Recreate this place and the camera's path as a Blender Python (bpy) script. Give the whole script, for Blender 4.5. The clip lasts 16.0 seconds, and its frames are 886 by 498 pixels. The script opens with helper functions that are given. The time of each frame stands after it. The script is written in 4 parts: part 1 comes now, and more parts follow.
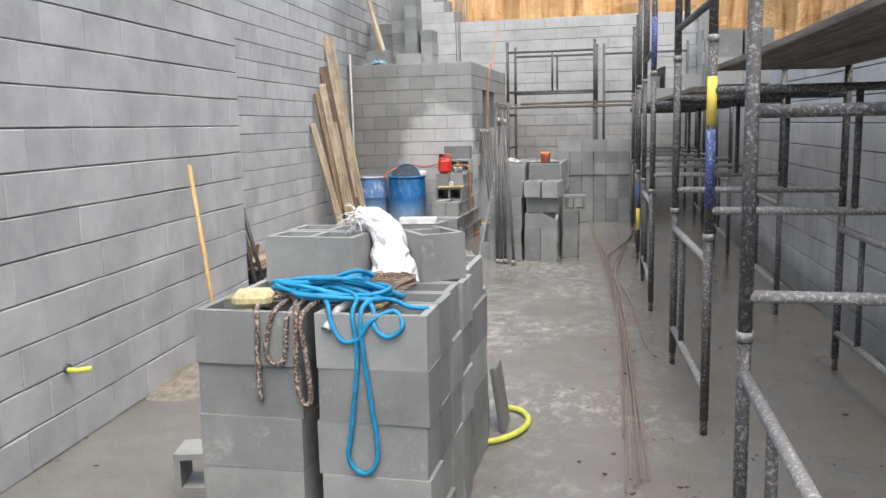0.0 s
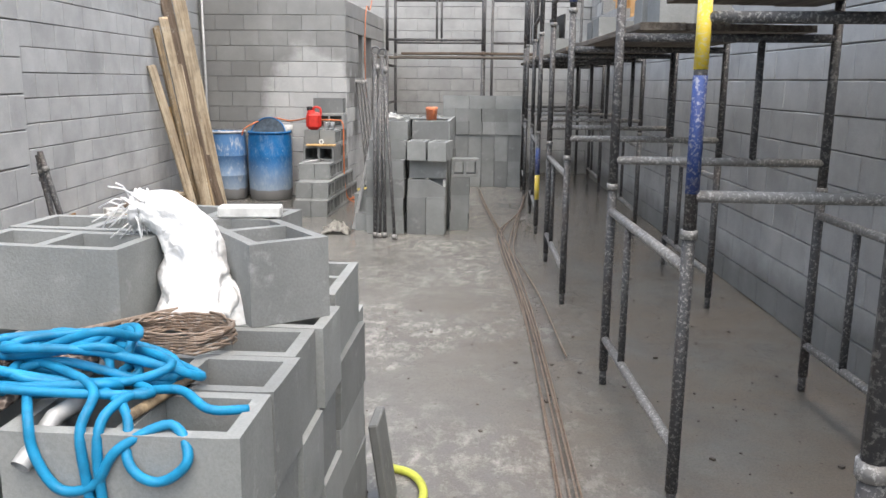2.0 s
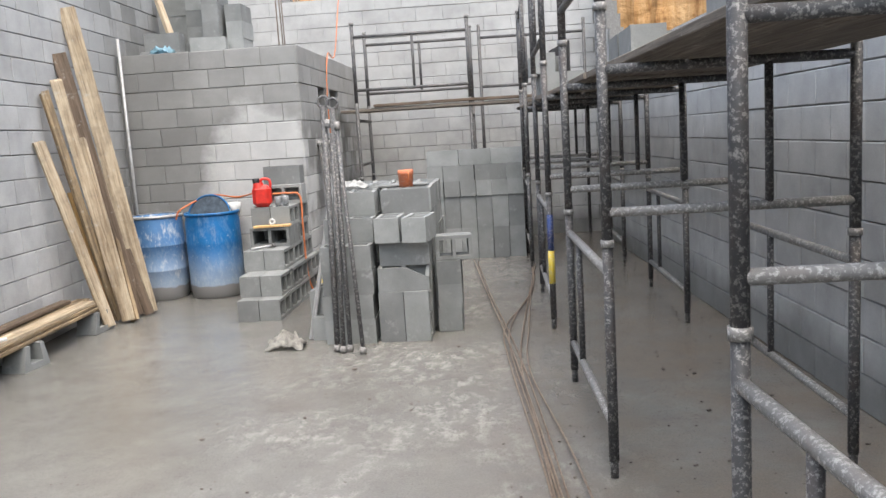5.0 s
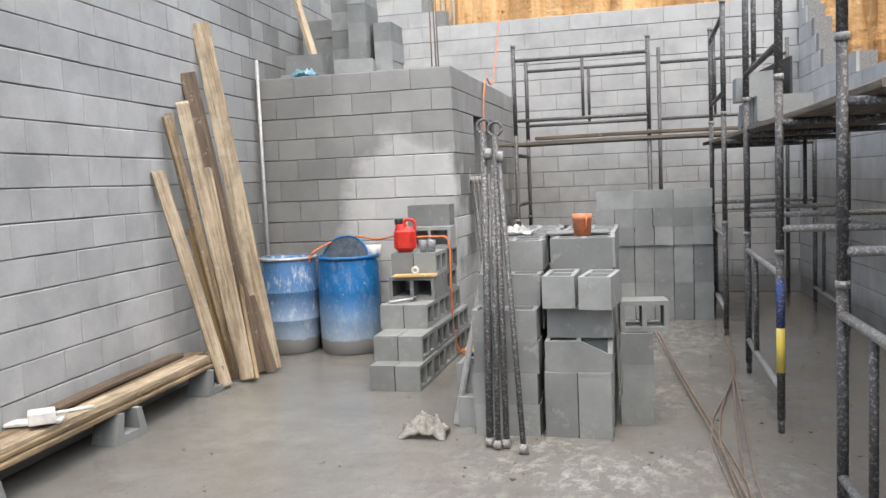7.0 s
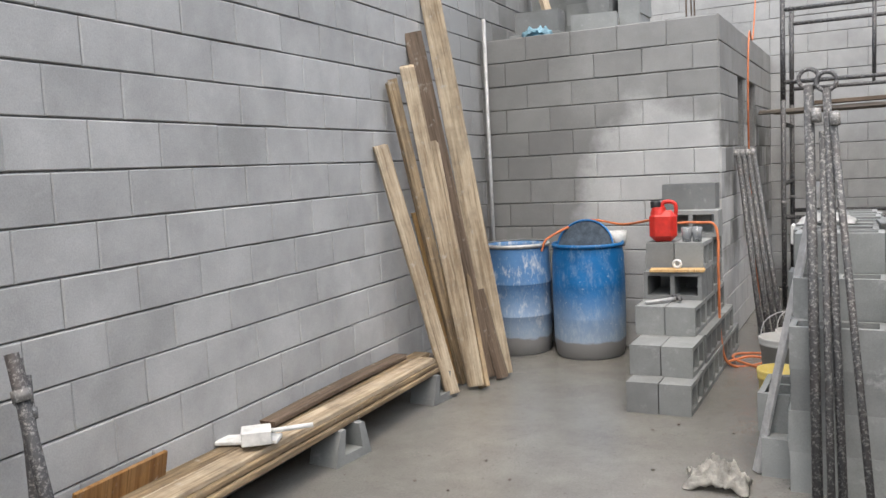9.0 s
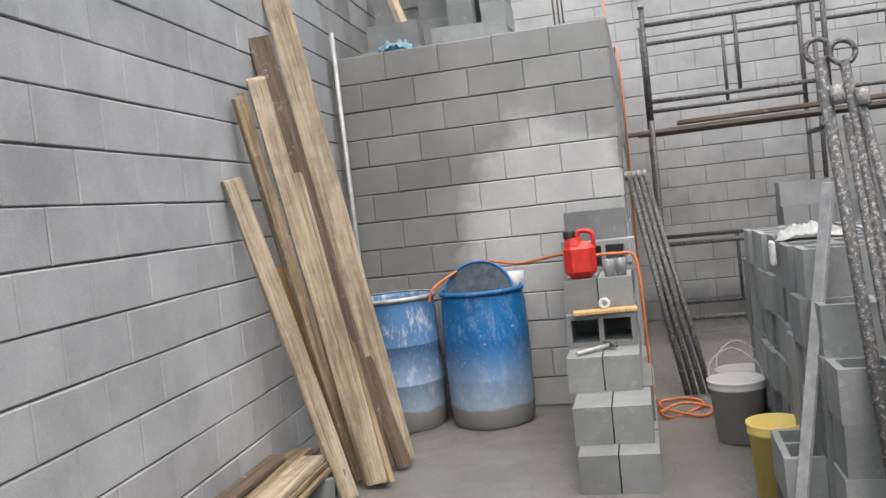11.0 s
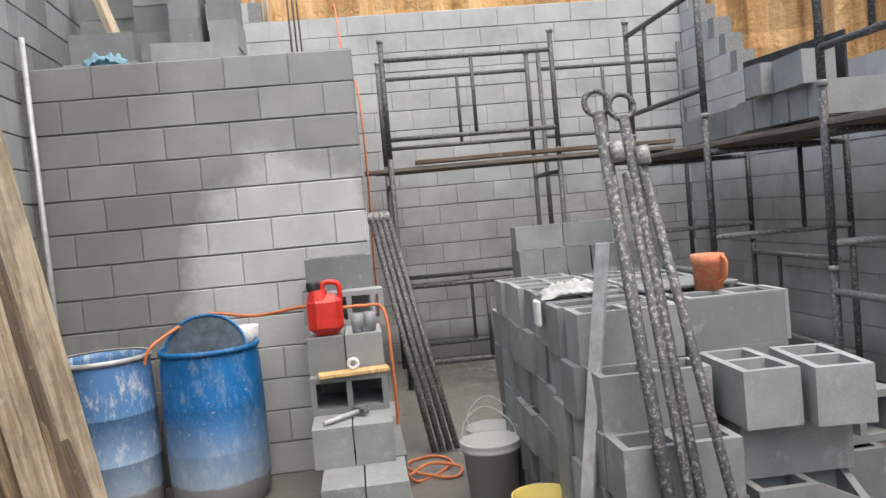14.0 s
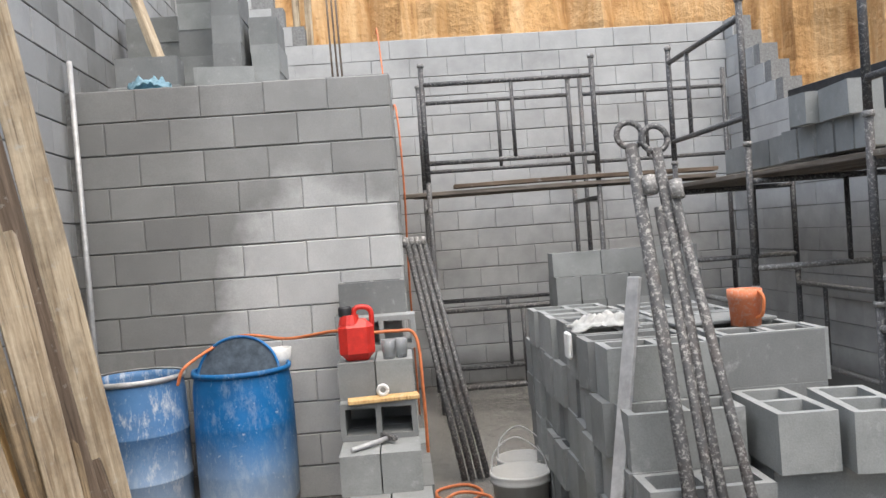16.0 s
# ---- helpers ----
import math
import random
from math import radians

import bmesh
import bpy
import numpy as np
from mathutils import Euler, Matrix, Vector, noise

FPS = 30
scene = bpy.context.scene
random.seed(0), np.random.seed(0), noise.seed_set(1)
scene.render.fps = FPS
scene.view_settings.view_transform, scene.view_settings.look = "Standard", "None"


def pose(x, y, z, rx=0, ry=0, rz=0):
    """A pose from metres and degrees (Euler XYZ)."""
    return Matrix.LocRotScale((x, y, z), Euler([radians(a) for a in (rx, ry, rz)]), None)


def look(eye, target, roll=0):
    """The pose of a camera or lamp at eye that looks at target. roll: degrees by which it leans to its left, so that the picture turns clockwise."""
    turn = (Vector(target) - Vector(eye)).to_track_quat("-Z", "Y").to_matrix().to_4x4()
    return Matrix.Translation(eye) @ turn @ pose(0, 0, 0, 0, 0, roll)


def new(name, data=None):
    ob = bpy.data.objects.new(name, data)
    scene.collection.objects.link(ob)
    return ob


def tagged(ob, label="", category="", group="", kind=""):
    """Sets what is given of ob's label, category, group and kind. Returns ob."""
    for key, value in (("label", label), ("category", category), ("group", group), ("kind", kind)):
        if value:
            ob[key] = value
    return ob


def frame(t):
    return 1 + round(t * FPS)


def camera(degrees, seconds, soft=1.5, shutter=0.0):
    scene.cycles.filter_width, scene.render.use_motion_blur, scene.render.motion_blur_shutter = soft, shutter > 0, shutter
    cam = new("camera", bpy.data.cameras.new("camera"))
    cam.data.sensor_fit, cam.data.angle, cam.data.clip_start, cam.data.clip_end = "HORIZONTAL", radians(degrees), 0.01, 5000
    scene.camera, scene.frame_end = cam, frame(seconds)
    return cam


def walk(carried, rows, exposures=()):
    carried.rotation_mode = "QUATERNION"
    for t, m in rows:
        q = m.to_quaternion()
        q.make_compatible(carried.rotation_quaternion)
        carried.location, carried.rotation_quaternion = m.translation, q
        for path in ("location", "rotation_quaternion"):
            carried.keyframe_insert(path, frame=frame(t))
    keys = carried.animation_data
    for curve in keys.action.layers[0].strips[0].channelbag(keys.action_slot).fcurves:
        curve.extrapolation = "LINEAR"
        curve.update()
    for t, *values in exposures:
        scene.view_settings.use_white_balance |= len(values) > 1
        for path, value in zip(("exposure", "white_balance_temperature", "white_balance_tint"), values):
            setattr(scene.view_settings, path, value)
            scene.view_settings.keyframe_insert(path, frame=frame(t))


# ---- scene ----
cam = camera(56.4, 16.0)
PATH = [
    (0, (4.346, 0.381, 1.65), (3.911, 2.31, 1.354), -1.3),
    (0.5, (4.207, 0.766, 1.617), (3.966, 2.733, 1.347), 0.3),
    (1, (4.148, 1.131, 1.58), (3.894, 3.08, 1.208), -4.2),
    (1.5, (4.146, 1.55, 1.61), (3.908, 3.512, 1.3), -2.7),
    (2, (4.086, 1.853, 1.575), (3.952, 3.808, 1.175), 0.6),
    (2.5, (4.01, 2.242, 1.56), (3.926, 4.183, 1.082), -1.8),
    (3, (4.092, 2.583, 1.611), (3.917, 4.545, 1.263), -3.0),
    (3.2, (4.082, 2.719, 1.612), (3.914, 4.681, 1.262), -2.0),
    (5.3, (4.109, 4.329, 1.537), (3.971, 6.307, 1.277), -4.3),
    (5.5, (4.024, 4.463, 1.512), (3.851, 6.44, 1.263), -5.9),
    (6, (4.044, 4.839, 1.518), (3.582, 6.769, 1.273), -4.1),
    (6.5, (3.945, 5.214, 1.569), (3.363, 7.116, 1.357), -5.8),
    (7, (3.748, 5.481, 1.542), (3.263, 7.414, 1.378), -2.4),
    (7.5, (3.632, 5.713, 1.449), (2.952, 7.586, 1.28), -4.4),
    (8, (3.634, 5.95, 1.459), (2.911, 7.81, 1.332), -6.3),
    (8.5, (3.411, 6.179, 1.598), (2.496, 7.934, 1.308), -4.3),
    (9, (3.024, 6.357, 1.545), (2.106, 8.122, 1.348), -2.8),
    (9.5, (2.878, 6.616, 1.512), (2.188, 8.485, 1.329), -2.3),
    (9.7, (2.727, 6.698, 1.488), (2.132, 8.601, 1.328), -3.1),
    (11.8, (2.019, 7.607, 1.45), (1.577, 9.555, 1.359), -7.0),
    (12, (2.012, 7.665, 1.458), (1.661, 9.63, 1.34), -5.6),
    (12.5, (1.971, 7.77, 1.534), (1.984, 9.769, 1.481), -3.4),
    (13, (1.885, 7.845, 1.521), (2.089, 9.829, 1.372), -1.6),
    (13.5, (1.927, 7.855, 1.56), (2.268, 9.821, 1.428), -1.8),
    (14, (1.952, 7.814, 1.56), (2.15, 9.802, 1.463), -5.1),
    (14.5, (1.96, 7.815, 1.561), (1.991, 9.813, 1.491), -4.4),
    (15, (1.97, 7.827, 1.566), (1.932, 9.825, 1.477), -4.2),
    (15.5, (1.971, 7.827, 1.576), (1.927, 9.827, 1.558), -3.9),
    (16, (2.006, 7.838, 1.59), (2.106, 9.835, 1.55), -4.1),
]
walk(cam, [(t, look(eye, target, roll)) for t, eye, target, roll in PATH],
     [(t, e, 6500, 7) for t, e in ((0.0, 1.30), (3.0, 1.40), (5.5, 1.50), (7.5, 1.30), (8.5, 1.14), (9.7, 1.14), (12.0, 1.16), (16.0, 1.2))])

# ---------------------------------------------------------------- world and light
SUN_EL, SUN_ROT = radians(68), radians(153)
world = bpy.data.worlds.new("overcast_sky")
scene.world = world
world.use_nodes = True
wn = world.node_tree
sky = wn.nodes.new("ShaderNodeTexSky")
sky.sky_type, sky.sun_disc, sky.sun_elevation, sky.sun_rotation = "NISHITA", False, SUN_EL, SUN_ROT
sky.air_density, sky.dust_density, sky.ozone_density = 1.0, 4.5, 0.7
wn.nodes["Background"].inputs["Strength"].default_value = 0.15
wn.links.new(sky.outputs[0], wn.nodes["Background"].inputs["Color"])
sun = new("sun", bpy.data.lights.new("sun", "SUN"))
sun.data.energy, sun.data.angle, sun.data.color = 1.35, radians(130), (1.0, 0.975, 0.92)
sun.matrix_world = look((10 * math.cos(SUN_EL) * math.sin(SUN_ROT), 10 * math.cos(SUN_EL) * math.cos(SUN_ROT), 10 * math.sin(SUN_EL)), (0, 0, 0))


# ---------------------------------------------------------------- materials
class Mat:
    """Small builder for node materials on world-space coordinates."""

    def __init__(self, name, rough=0.85, metal=0.0, spec=0.4):
        self.m = bpy.data.materials.new(name)
        self.m.use_nodes = True
        self.n, self.l = self.m.node_tree.nodes, self.m.node_tree.links
        self.b = self.n["Principled BSDF"]
        self.b.inputs["Roughness"].default_value = rough
        self.b.inputs["Metallic"].default_value = metal
        self.b.inputs["Specular IOR Level"].default_value = spec
        self.pos = self.n.new("ShaderNodeNewGeometry").outputs["Position"]
        self.obj = self.n.new("ShaderNodeTexCoord").outputs["Object"]

    def noise(self, scale, detail=4, rough=0.6, at=None, squash=None):
        src = self.pos if at is None else at
        if squash:
            mp = self.n.new("ShaderNodeMapping")
            mp.inputs["Scale"].default_value = squash
            self.l.new(src, mp.inputs["Vector"])
            src = mp.outputs[0]
        t = self.n.new("ShaderNodeTexNoise")
        t.inputs["Scale"].default_value, t.inputs["Detail"].default_value = scale, detail
        t.inputs["Roughness"].default_value = rough
        self.l.new(src, t.inputs["Vector"])
        return t.outputs["Fac"]

    def ramp(self, fac, stops):
        r = self.n.new("ShaderNodeValToRGB")
        e = r.color_ramp.elements
        while len(e) < len(stops):
            e.new(0.5)
        for k, (p, c) in zip(e, stops):
            k.position = p
            k.color = (*c, 1) if len(c) == 3 else c
        self.l.new(fac, r.inputs[0])
        return r.outputs[0]

    def step(self, fac, lo, hi):
        r = self.n.new("ShaderNodeMapRange")
        r.inputs["From Min"].default_value, r.inputs["From Max"].default_value = lo, hi
        self.l.new(fac, r.inputs["Value"])
        return r.outputs[0]

    def mix(self, fac, a, b, mode="MIX"):
        x = self.n.new("ShaderNodeMix")
        x.data_type, x.blend_type = "RGBA", mode
        for k, v in ((0, fac), (6, a), (7, b)):
            if isinstance(v, (int, float)):
                x.inputs[k].default_value = v
            elif isinstance(v, tuple):
                x.inputs[k].default_value = (*v, 1)
            else:
                self.l.new(v, x.inputs[k])
        return x.outputs[2]

    def math(self, op, a, b=0.0, c=None):
        x = self.n.new("ShaderNodeMath")
        x.operation = op
        for k, v in enumerate((a, b, c)):
            if v is None:
                continue
            if isinstance(v, (int, float)):
                x.inputs[k].default_value = v
            else:
                self.l.new(v, x.inputs[k])
        return x.outputs[0]

    def axes(self, src=None):
        s = self.n.new("ShaderNodeSeparateXYZ")
        self.l.new(self.pos if src is None else src, s.inputs[0])
        return s.outputs

    def random(self):
        return self.n.new("ShaderNodeObjectInfo").outputs["Random"]

    def island(self):
        return self.n.new("ShaderNodeNewGeometry").outputs["Random Per Island"]

    def color(self, c):
        if isinstance(c, tuple):
            self.b.inputs["Base Color"].default_value = (*c, 1)
        else:
            self.l.new(c, self.b.inputs["Base Color"])
        return self

    def rough(self, r):
        self.l.new(r, self.b.inputs["Roughness"])
        return self

    def bump(self, fac, strength=0.4, dist=0.004):
        x = self.n.new("ShaderNodeBump")
        x.inputs["Strength"].default_value, x.inputs["Distance"].default_value = strength, dist
        self.l.new(fac, x.inputs["Height"])
        self.l.new(x.outputs[0], self.b.inputs["Normal"])
        return self


def block_material(name, dark, light, wet=None, joined=False, tone=0.30):
    """Precast concrete: pitted grey, each block of its own tone. wet(m) gives a 0..1 mask of damp surface."""
    m = Mat(name, 0.9, spec=0.25)
    rnd = m.island() if joined else m.random()
    grain = m.noise(160, 3, 0.7)
    cloud = m.noise(3.2, 5, 0.6)
    base = m.mix(m.step(cloud, 0.3, 0.7), dark, light)
    base = m.mix(m.step(rnd, 0.0, 1.0 / tone), base, (0.03, 0.03, 0.032), "MIX") if tone else base
    base = m.mix(m.step(grain, 0.35, 0.62), m.mix(0.16, base, (0.05, 0.05, 0.05)), base)
    spots = m.noise(9, 6, 0.75)
    base = m.mix(m.math("MULTIPLY", m.step(spots, 0.58, 0.75), 0.4), base, (0.52, 0.52, 0.51))
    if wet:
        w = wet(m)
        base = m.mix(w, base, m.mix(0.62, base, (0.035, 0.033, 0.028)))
    m.color(base).bump(m.math("ADD", grain, m.math("MULTIPLY", m.noise(40, 3), 0.7)), 0.28, 0.003)
    return m.m


def damp_enclosure(m):
    """Rain-damp face: one dry patch, a half-dried run above it, drier low courses, tone by block."""
    x, y, z = m.axes()
    wob = m.math("MULTIPLY", m.math("SUBTRACT", m.noise(3.4, 5), 0.5), 0.75)
    blk = m.math("MULTIPLY", m.math("SUBTRACT", m.random(), 0.5), 0.30)
    dx = m.math("DIVIDE", m.math("SUBTRACT", x, 1.50), 0.54)
    dz = m.math("DIVIDE", m.math("SUBTRACT", z, 1.22), 0.76)
    r = m.math("ADD", m.math("ADD", m.math("SQRT", m.math("ADD", m.math("MULTIPLY", dx, dx), m.math("MULTIPLY", dz, dz))), wob), blk)
    out = m.step(r, 0.88, 1.16)
    low = m.step(m.math("ADD", z, m.math("MULTIPLY", wob, 0.8)), 0.62, 0.92)
    run = m.math("MULTIPLY", m.step(m.math("ADD", x, m.math("MULTIPLY", wob, 0.5)), 0.72, 1.05), m.step(z, 1.7, 2.0))
    wet = m.math("MAXIMUM", m.math("MULTIPLY", out, low), m.math("MULTIPLY", out, m.math("MULTIPLY", m.step(x, 1.15, 0.85), 0.8)))
    wet = m.math("MULTIPLY", wet, m.math("SUBTRACT", 1.0, m.math("MULTIPLY", run, 0.28)))
    return m.math("MULTIPLY", wet, m.math("ADD", 0.86, m.math("MULTIPLY", m.random(), 0.14)))


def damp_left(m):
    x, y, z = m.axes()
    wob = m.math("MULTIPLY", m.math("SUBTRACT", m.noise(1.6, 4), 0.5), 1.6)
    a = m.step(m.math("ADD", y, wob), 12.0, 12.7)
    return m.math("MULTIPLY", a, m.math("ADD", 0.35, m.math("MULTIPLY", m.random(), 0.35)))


def damp_low(m):
    x, y, z = m.axes()
    wob = m.math("MULTIPLY", m.math("SUBTRACT", m.noise(2.0, 4), 0.5), 0.3)
    return m.math("MULTIPLY", m.step(m.math("ADD", z, wob), 0.38, 0.18), 0.8)


G0, G1 = (0.36, 0.362, 0.358), (0.49, 0.492, 0.487)
M_STACK = block_material("block_loose", (0.225, 0.235, 0.23), (0.335, 0.345, 0.34), tone=0.42)
M_WALL = block_material("block_wall", G0, G1, tone=0.16)
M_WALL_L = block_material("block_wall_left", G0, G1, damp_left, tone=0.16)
M_WALL_E = block_material("block_wall_damp", (0.40, 0.40, 0.395), (0.50, 0.50, 0.49), damp_enclosure, tone=0.1)
M_WALL_B = block_material("block_wall_back", G0, G1, damp_low, tone=0.12)
M_WALL_J = block_material("block_wall_joined", G0, G1, damp_low, joined=True, tone=0.14)

mm = Mat("mortar", 0.95, spec=0.1)
g = mm.noise(60, 4)
mm.color(mm.ramp(g, [(0.3, (0.16, 0.16, 0.157)), (0.7, (0.27, 0.27, 0.265))])).bump(g, 0.5, 0.004)
M_MORTAR = mm.m

mm = Mat("concrete_floor", 0.8, spec=0.3)
x, y, z = mm.axes()
big, mid, fine = mm.noise(0.55, 5), mm.noise(3.5, 6, 0.7), mm.noise(90, 3, 0.7)
rough_zone = mm.math("MULTIPLY", mm.step(mm.noise(1.1, 4), 0.42, 0.62),
                     mm.math("MULTIPLY", mm.step(x, 2.2, 3.2), mm.step(x, 4.9, 4.2)))
dirt = mm.math("MULTIPLY", mm.step(x, 3.6, 4.9), mm.step(mm.noise(1.3, 6, 0.7), 0.36, 0.6))
col = mm.mix(mm.step(big, 0.3, 0.7), (0.165, 0.16, 0.147), (0.235, 0.23, 0.215))
col = mm.mix(mm.step(mid, 0.35, 0.7), mm.mix(0.45, col, (0.11, 0.105, 0.097)), col)
flake = mm.step(mm.noise(11, 7, 0.75, squash=(1, 0.6, 1)), 0.47, 0.6)
col = mm.mix(mm.math("MULTIPLY", rough_zone, mm.math("MULTIPLY", flake, 0.8)), col, (0.42, 0.41, 0.385))
col = mm.mix(mm.math("MULTIPLY", dirt, 0.65), col, (0.19, 0.155, 0.12))
col = mm.mix(mm.step(fine, 0.35, 0.6), mm.mix(0.25, col, (0.06, 0.055, 0.05)), col)
specks = mm.step(mm.noise(26, 2, 0.5), 0.70, 0.74)
col = mm.mix(mm.math("MULTIPLY", specks, 0.6), col, (0.08, 0.06, 0.045))
mm.color(col).bump(mm.math("ADD", mm.math("MULTIPLY", flake, mm.math("ADD", 0.2, rough_zone)), mm.math("MULTIPLY", fine, 0.4)), 0.5, 0.006)
mm.rough(mm.step(mm.noise(0.9, 3), 0.2, -0.5))
mm.b.inputs["Roughness"].default_value = 0.75
M_FLOOR = mm.m

mm = Mat("clay_bank", 0.95, spec=0.1)
streak = mm.noise(1.0, 6, 0.65, squash=(5.5, 5.5, 0.5))
pat = mm.noise(1.4, 5)
col = mm.ramp(streak, [(0.3, (0.24, 0.12, 0.05)), (0.46, (0.47, 0.28, 0.125)), (0.7, (0.62, 0.43, 0.24))])
col = mm.mix(mm.step(pat, 0.5, 0.7), col, (0.50, 0.30, 0.13))
mm.color(col).bump(mm.math("ADD", streak, mm.noise(14, 5)), 0.8, 0.05)
M_CLAY = mm.m


def wood_material(name, a, b, dirty=0.5, stripe=True):
    m = Mat(name, 0.85, spec=0.2)
    grain = m.noise(1, 5, 0.7, at=m.obj, squash=(30, 30, 1.6)) if stripe else m.noise(12, 4)
    blot = m.noise(5, 5, 0.7, at=m.obj)
    c = m.mix(m.step(grain, 0.38, 0.62), a, b)
    c = m.mix(m.math("MULTIPLY", m.step(m.noise(1, 3, 0.6, at=m.obj, squash=(75, 75, 2.5)), 0.60, 0.68), 0.55), c, tuple(v * 0.35 for v in a))
    c = m.mix(m.math("MULTIPLY", m.step(blot, 0.45, 0.7), dirty), c, (0.10, 0.085, 0.07))
    cem = m.math("MULTIPLY", m.step(m.noise(17, 5, 0.7, at=m.obj), 0.6, 0.72), 0.55)
    c = m.mix(cem, c, (0.42, 0.41, 0.38))
    m.color(c).bump(grain, 0.5, 0.004)
    return m.m


M_WOOD = wood_material("plank_pale", (0.27, 0.205, 0.135), (0.52, 0.435, 0.32), 0.5)
M_WOOD_G = wood_material("plank_weathered", (0.12, 0.085, 0.05), (0.36, 0.27, 0.165), 0.7)
M_WOOD_D = wood_material("plank_dark", (0.085, 0.062, 0.045), (0.18, 0.135, 0.10), 0.4)
M_WOOD_Y = wood_material("plank_fresh", (0.46, 0.28, 0.12), (0.58, 0.40, 0.19), 0.12)
M_WOOD_O = wood_material("board_orange", (0.20, 0.10, 0.035), (0.34, 0.19, 0.075), 0.5)
M_DECK = wood_material("deck_board", (0.10, 0.085, 0.07), (0.22, 0.19, 0.16), 0.5)


def steel_material(name, base, splash=0.5, rust=0.3, metal=0.25):
    """Painted or bare tube with cement splashes and rust."""
    m = Mat(name, 0.6, metal, 0.4)
    n1, n2, n3 = m.noise(70, 6, 0.75), m.noise(7, 4), m.noise(60, 3, 0.7)
    c = m.mix(m.math("MULTIPLY", m.step(n2, 0.5, 0.65), rust), base, (0.13, 0.07, 0.04))
    c = m.mix(m.math("MULTIPLY", m.step(n1, 0.515, 0.60), splash), c, (0.46, 0.45, 0.43))
    m.color(c).bump(m.math("ADD", n1, n3), 0.5, 0.003)
    return m.m


M_TUBE = steel_material("scaffold_tube", (0.06, 0.06, 0.063), 0.4, 0.12)
M_TUBE_C = steel_material("scaffold_tube_crusted", (0.20, 0.195, 0.19), 0.9, 0.15)
M_TUBE_G = steel_material("scaffold_tube_grey", (0.07, 0.07, 0.072), 0.5, 0.12)
M_TUBE_B = steel_material("scaffold_tube_blue", (0.03, 0.06, 0.20), 0.5, 0.2)
M_YELLOW = steel_material("yellow_paint", (0.66, 0.50, 0.05), 0.6, 0.1, 0.0)
M_RUST = steel_material("rusty_rebar", (0.22, 0.165, 0.125), 0.3, 0.4)


def plain_material(name, c, rough=0.6, vary=0.15, metal=0.0, spec=0.4, bump=0.15):
    m = Mat(name, rough, metal, spec)
    n1 = m.noise(18, 5, 0.65)
    dark = tuple(v * (1 - vary) * 0.75 for v in c)
    m.color(m.mix(m.step(n1, 0.3, 0.7), dark, c)).bump(m.noise(70, 3), bump, 0.002)
    return m.m


M_RED = plain_material("red_plastic", (0.62, 0.035, 0.025), 0.35, 0.2)
M_BLACK = plain_material("black_plastic", (0.02, 0.02, 0.022), 0.45)
M_ORANGE = plain_material("orange_plastic", (0.62, 0.19, 0.07), 0.5, 0.2)
M_HOSE_Y = plain_material("yellow_hose", (0.62, 0.66, 0.10), 0.45, 0.2)
M_WHITE = plain_material("white_plastic", (0.74, 0.74, 0.72), 0.5, 0.15)
mm = Mat("white_sack", 0.6, spec=0.3)
fold = mm.noise(9, 3, 0.55)
weave = mm.noise(120, 2)
mm.color(mm.mix(mm.step(mm.noise(24, 4), 0.35, 0.65), (0.66, 0.66, 0.66), (0.8, 0.8, 0.8))).bump(mm.math("ADD", mm.math("ABSOLUTE", mm.math("SUBTRACT", fold, 0.5)), mm.math("MULTIPLY", weave, 0.02)), 1.0, 0.045)
M_SACK = mm.m
M_CLOTH = plain_material("dirty_cloth", (0.62, 0.60, 0.55), 0.9, 0.5, bump=0.6)
M_ROPE = plain_material("blue_rope", (0.01, 0.26, 0.50), 0.55, 0.35, bump=0.5)
M_GALV = plain_material("galvanised_tube", (0.50, 0.50, 0.50), 0.5, 0.2, 0.3)
M_BLUE_BAG = plain_material("light_blue_film", (0.36, 0.60, 0.72), 0.4, 0.3)
M_YELLOW_FOAM = plain_material("yellow_sponge", (0.66, 0.58, 0.33), 0.95, 0.45, bump=0.8)
M_SAND = plain_material("sand", (0.27, 0.24, 0.20), 0.95, 0.4, bump=1.0)
M_TAR = plain_material("black_tarred_board", (0.04, 0.04, 0.042), 0.6, 0.5)
M_CLEAR = plain_material("clear_cup", (0.62, 0.64, 0.66), 0.2, 0.1)
M_CLEAR.node_tree.nodes["Principled BSDF"].inputs["Transmission Weight"].default_value = 0.7

mm = Mat("speckled_rope", 0.85)
w = mm.n.new("ShaderNodeTexVoronoi")
w.inputs["Scale"].default_value = 95
mm.l.new(mm.pos, w.inputs["Vector"])
mm.color(mm.ramp(w.outputs["Distance"], [(0.25, (0.07, 0.052, 0.042)), (0.55, (0.13, 0.10, 0.085)), (0.75, (0.36, 0.29, 0.24))])).bump(w.outputs["Distance"], 0.8, 0.004)
M_ROPE_B = mm.m


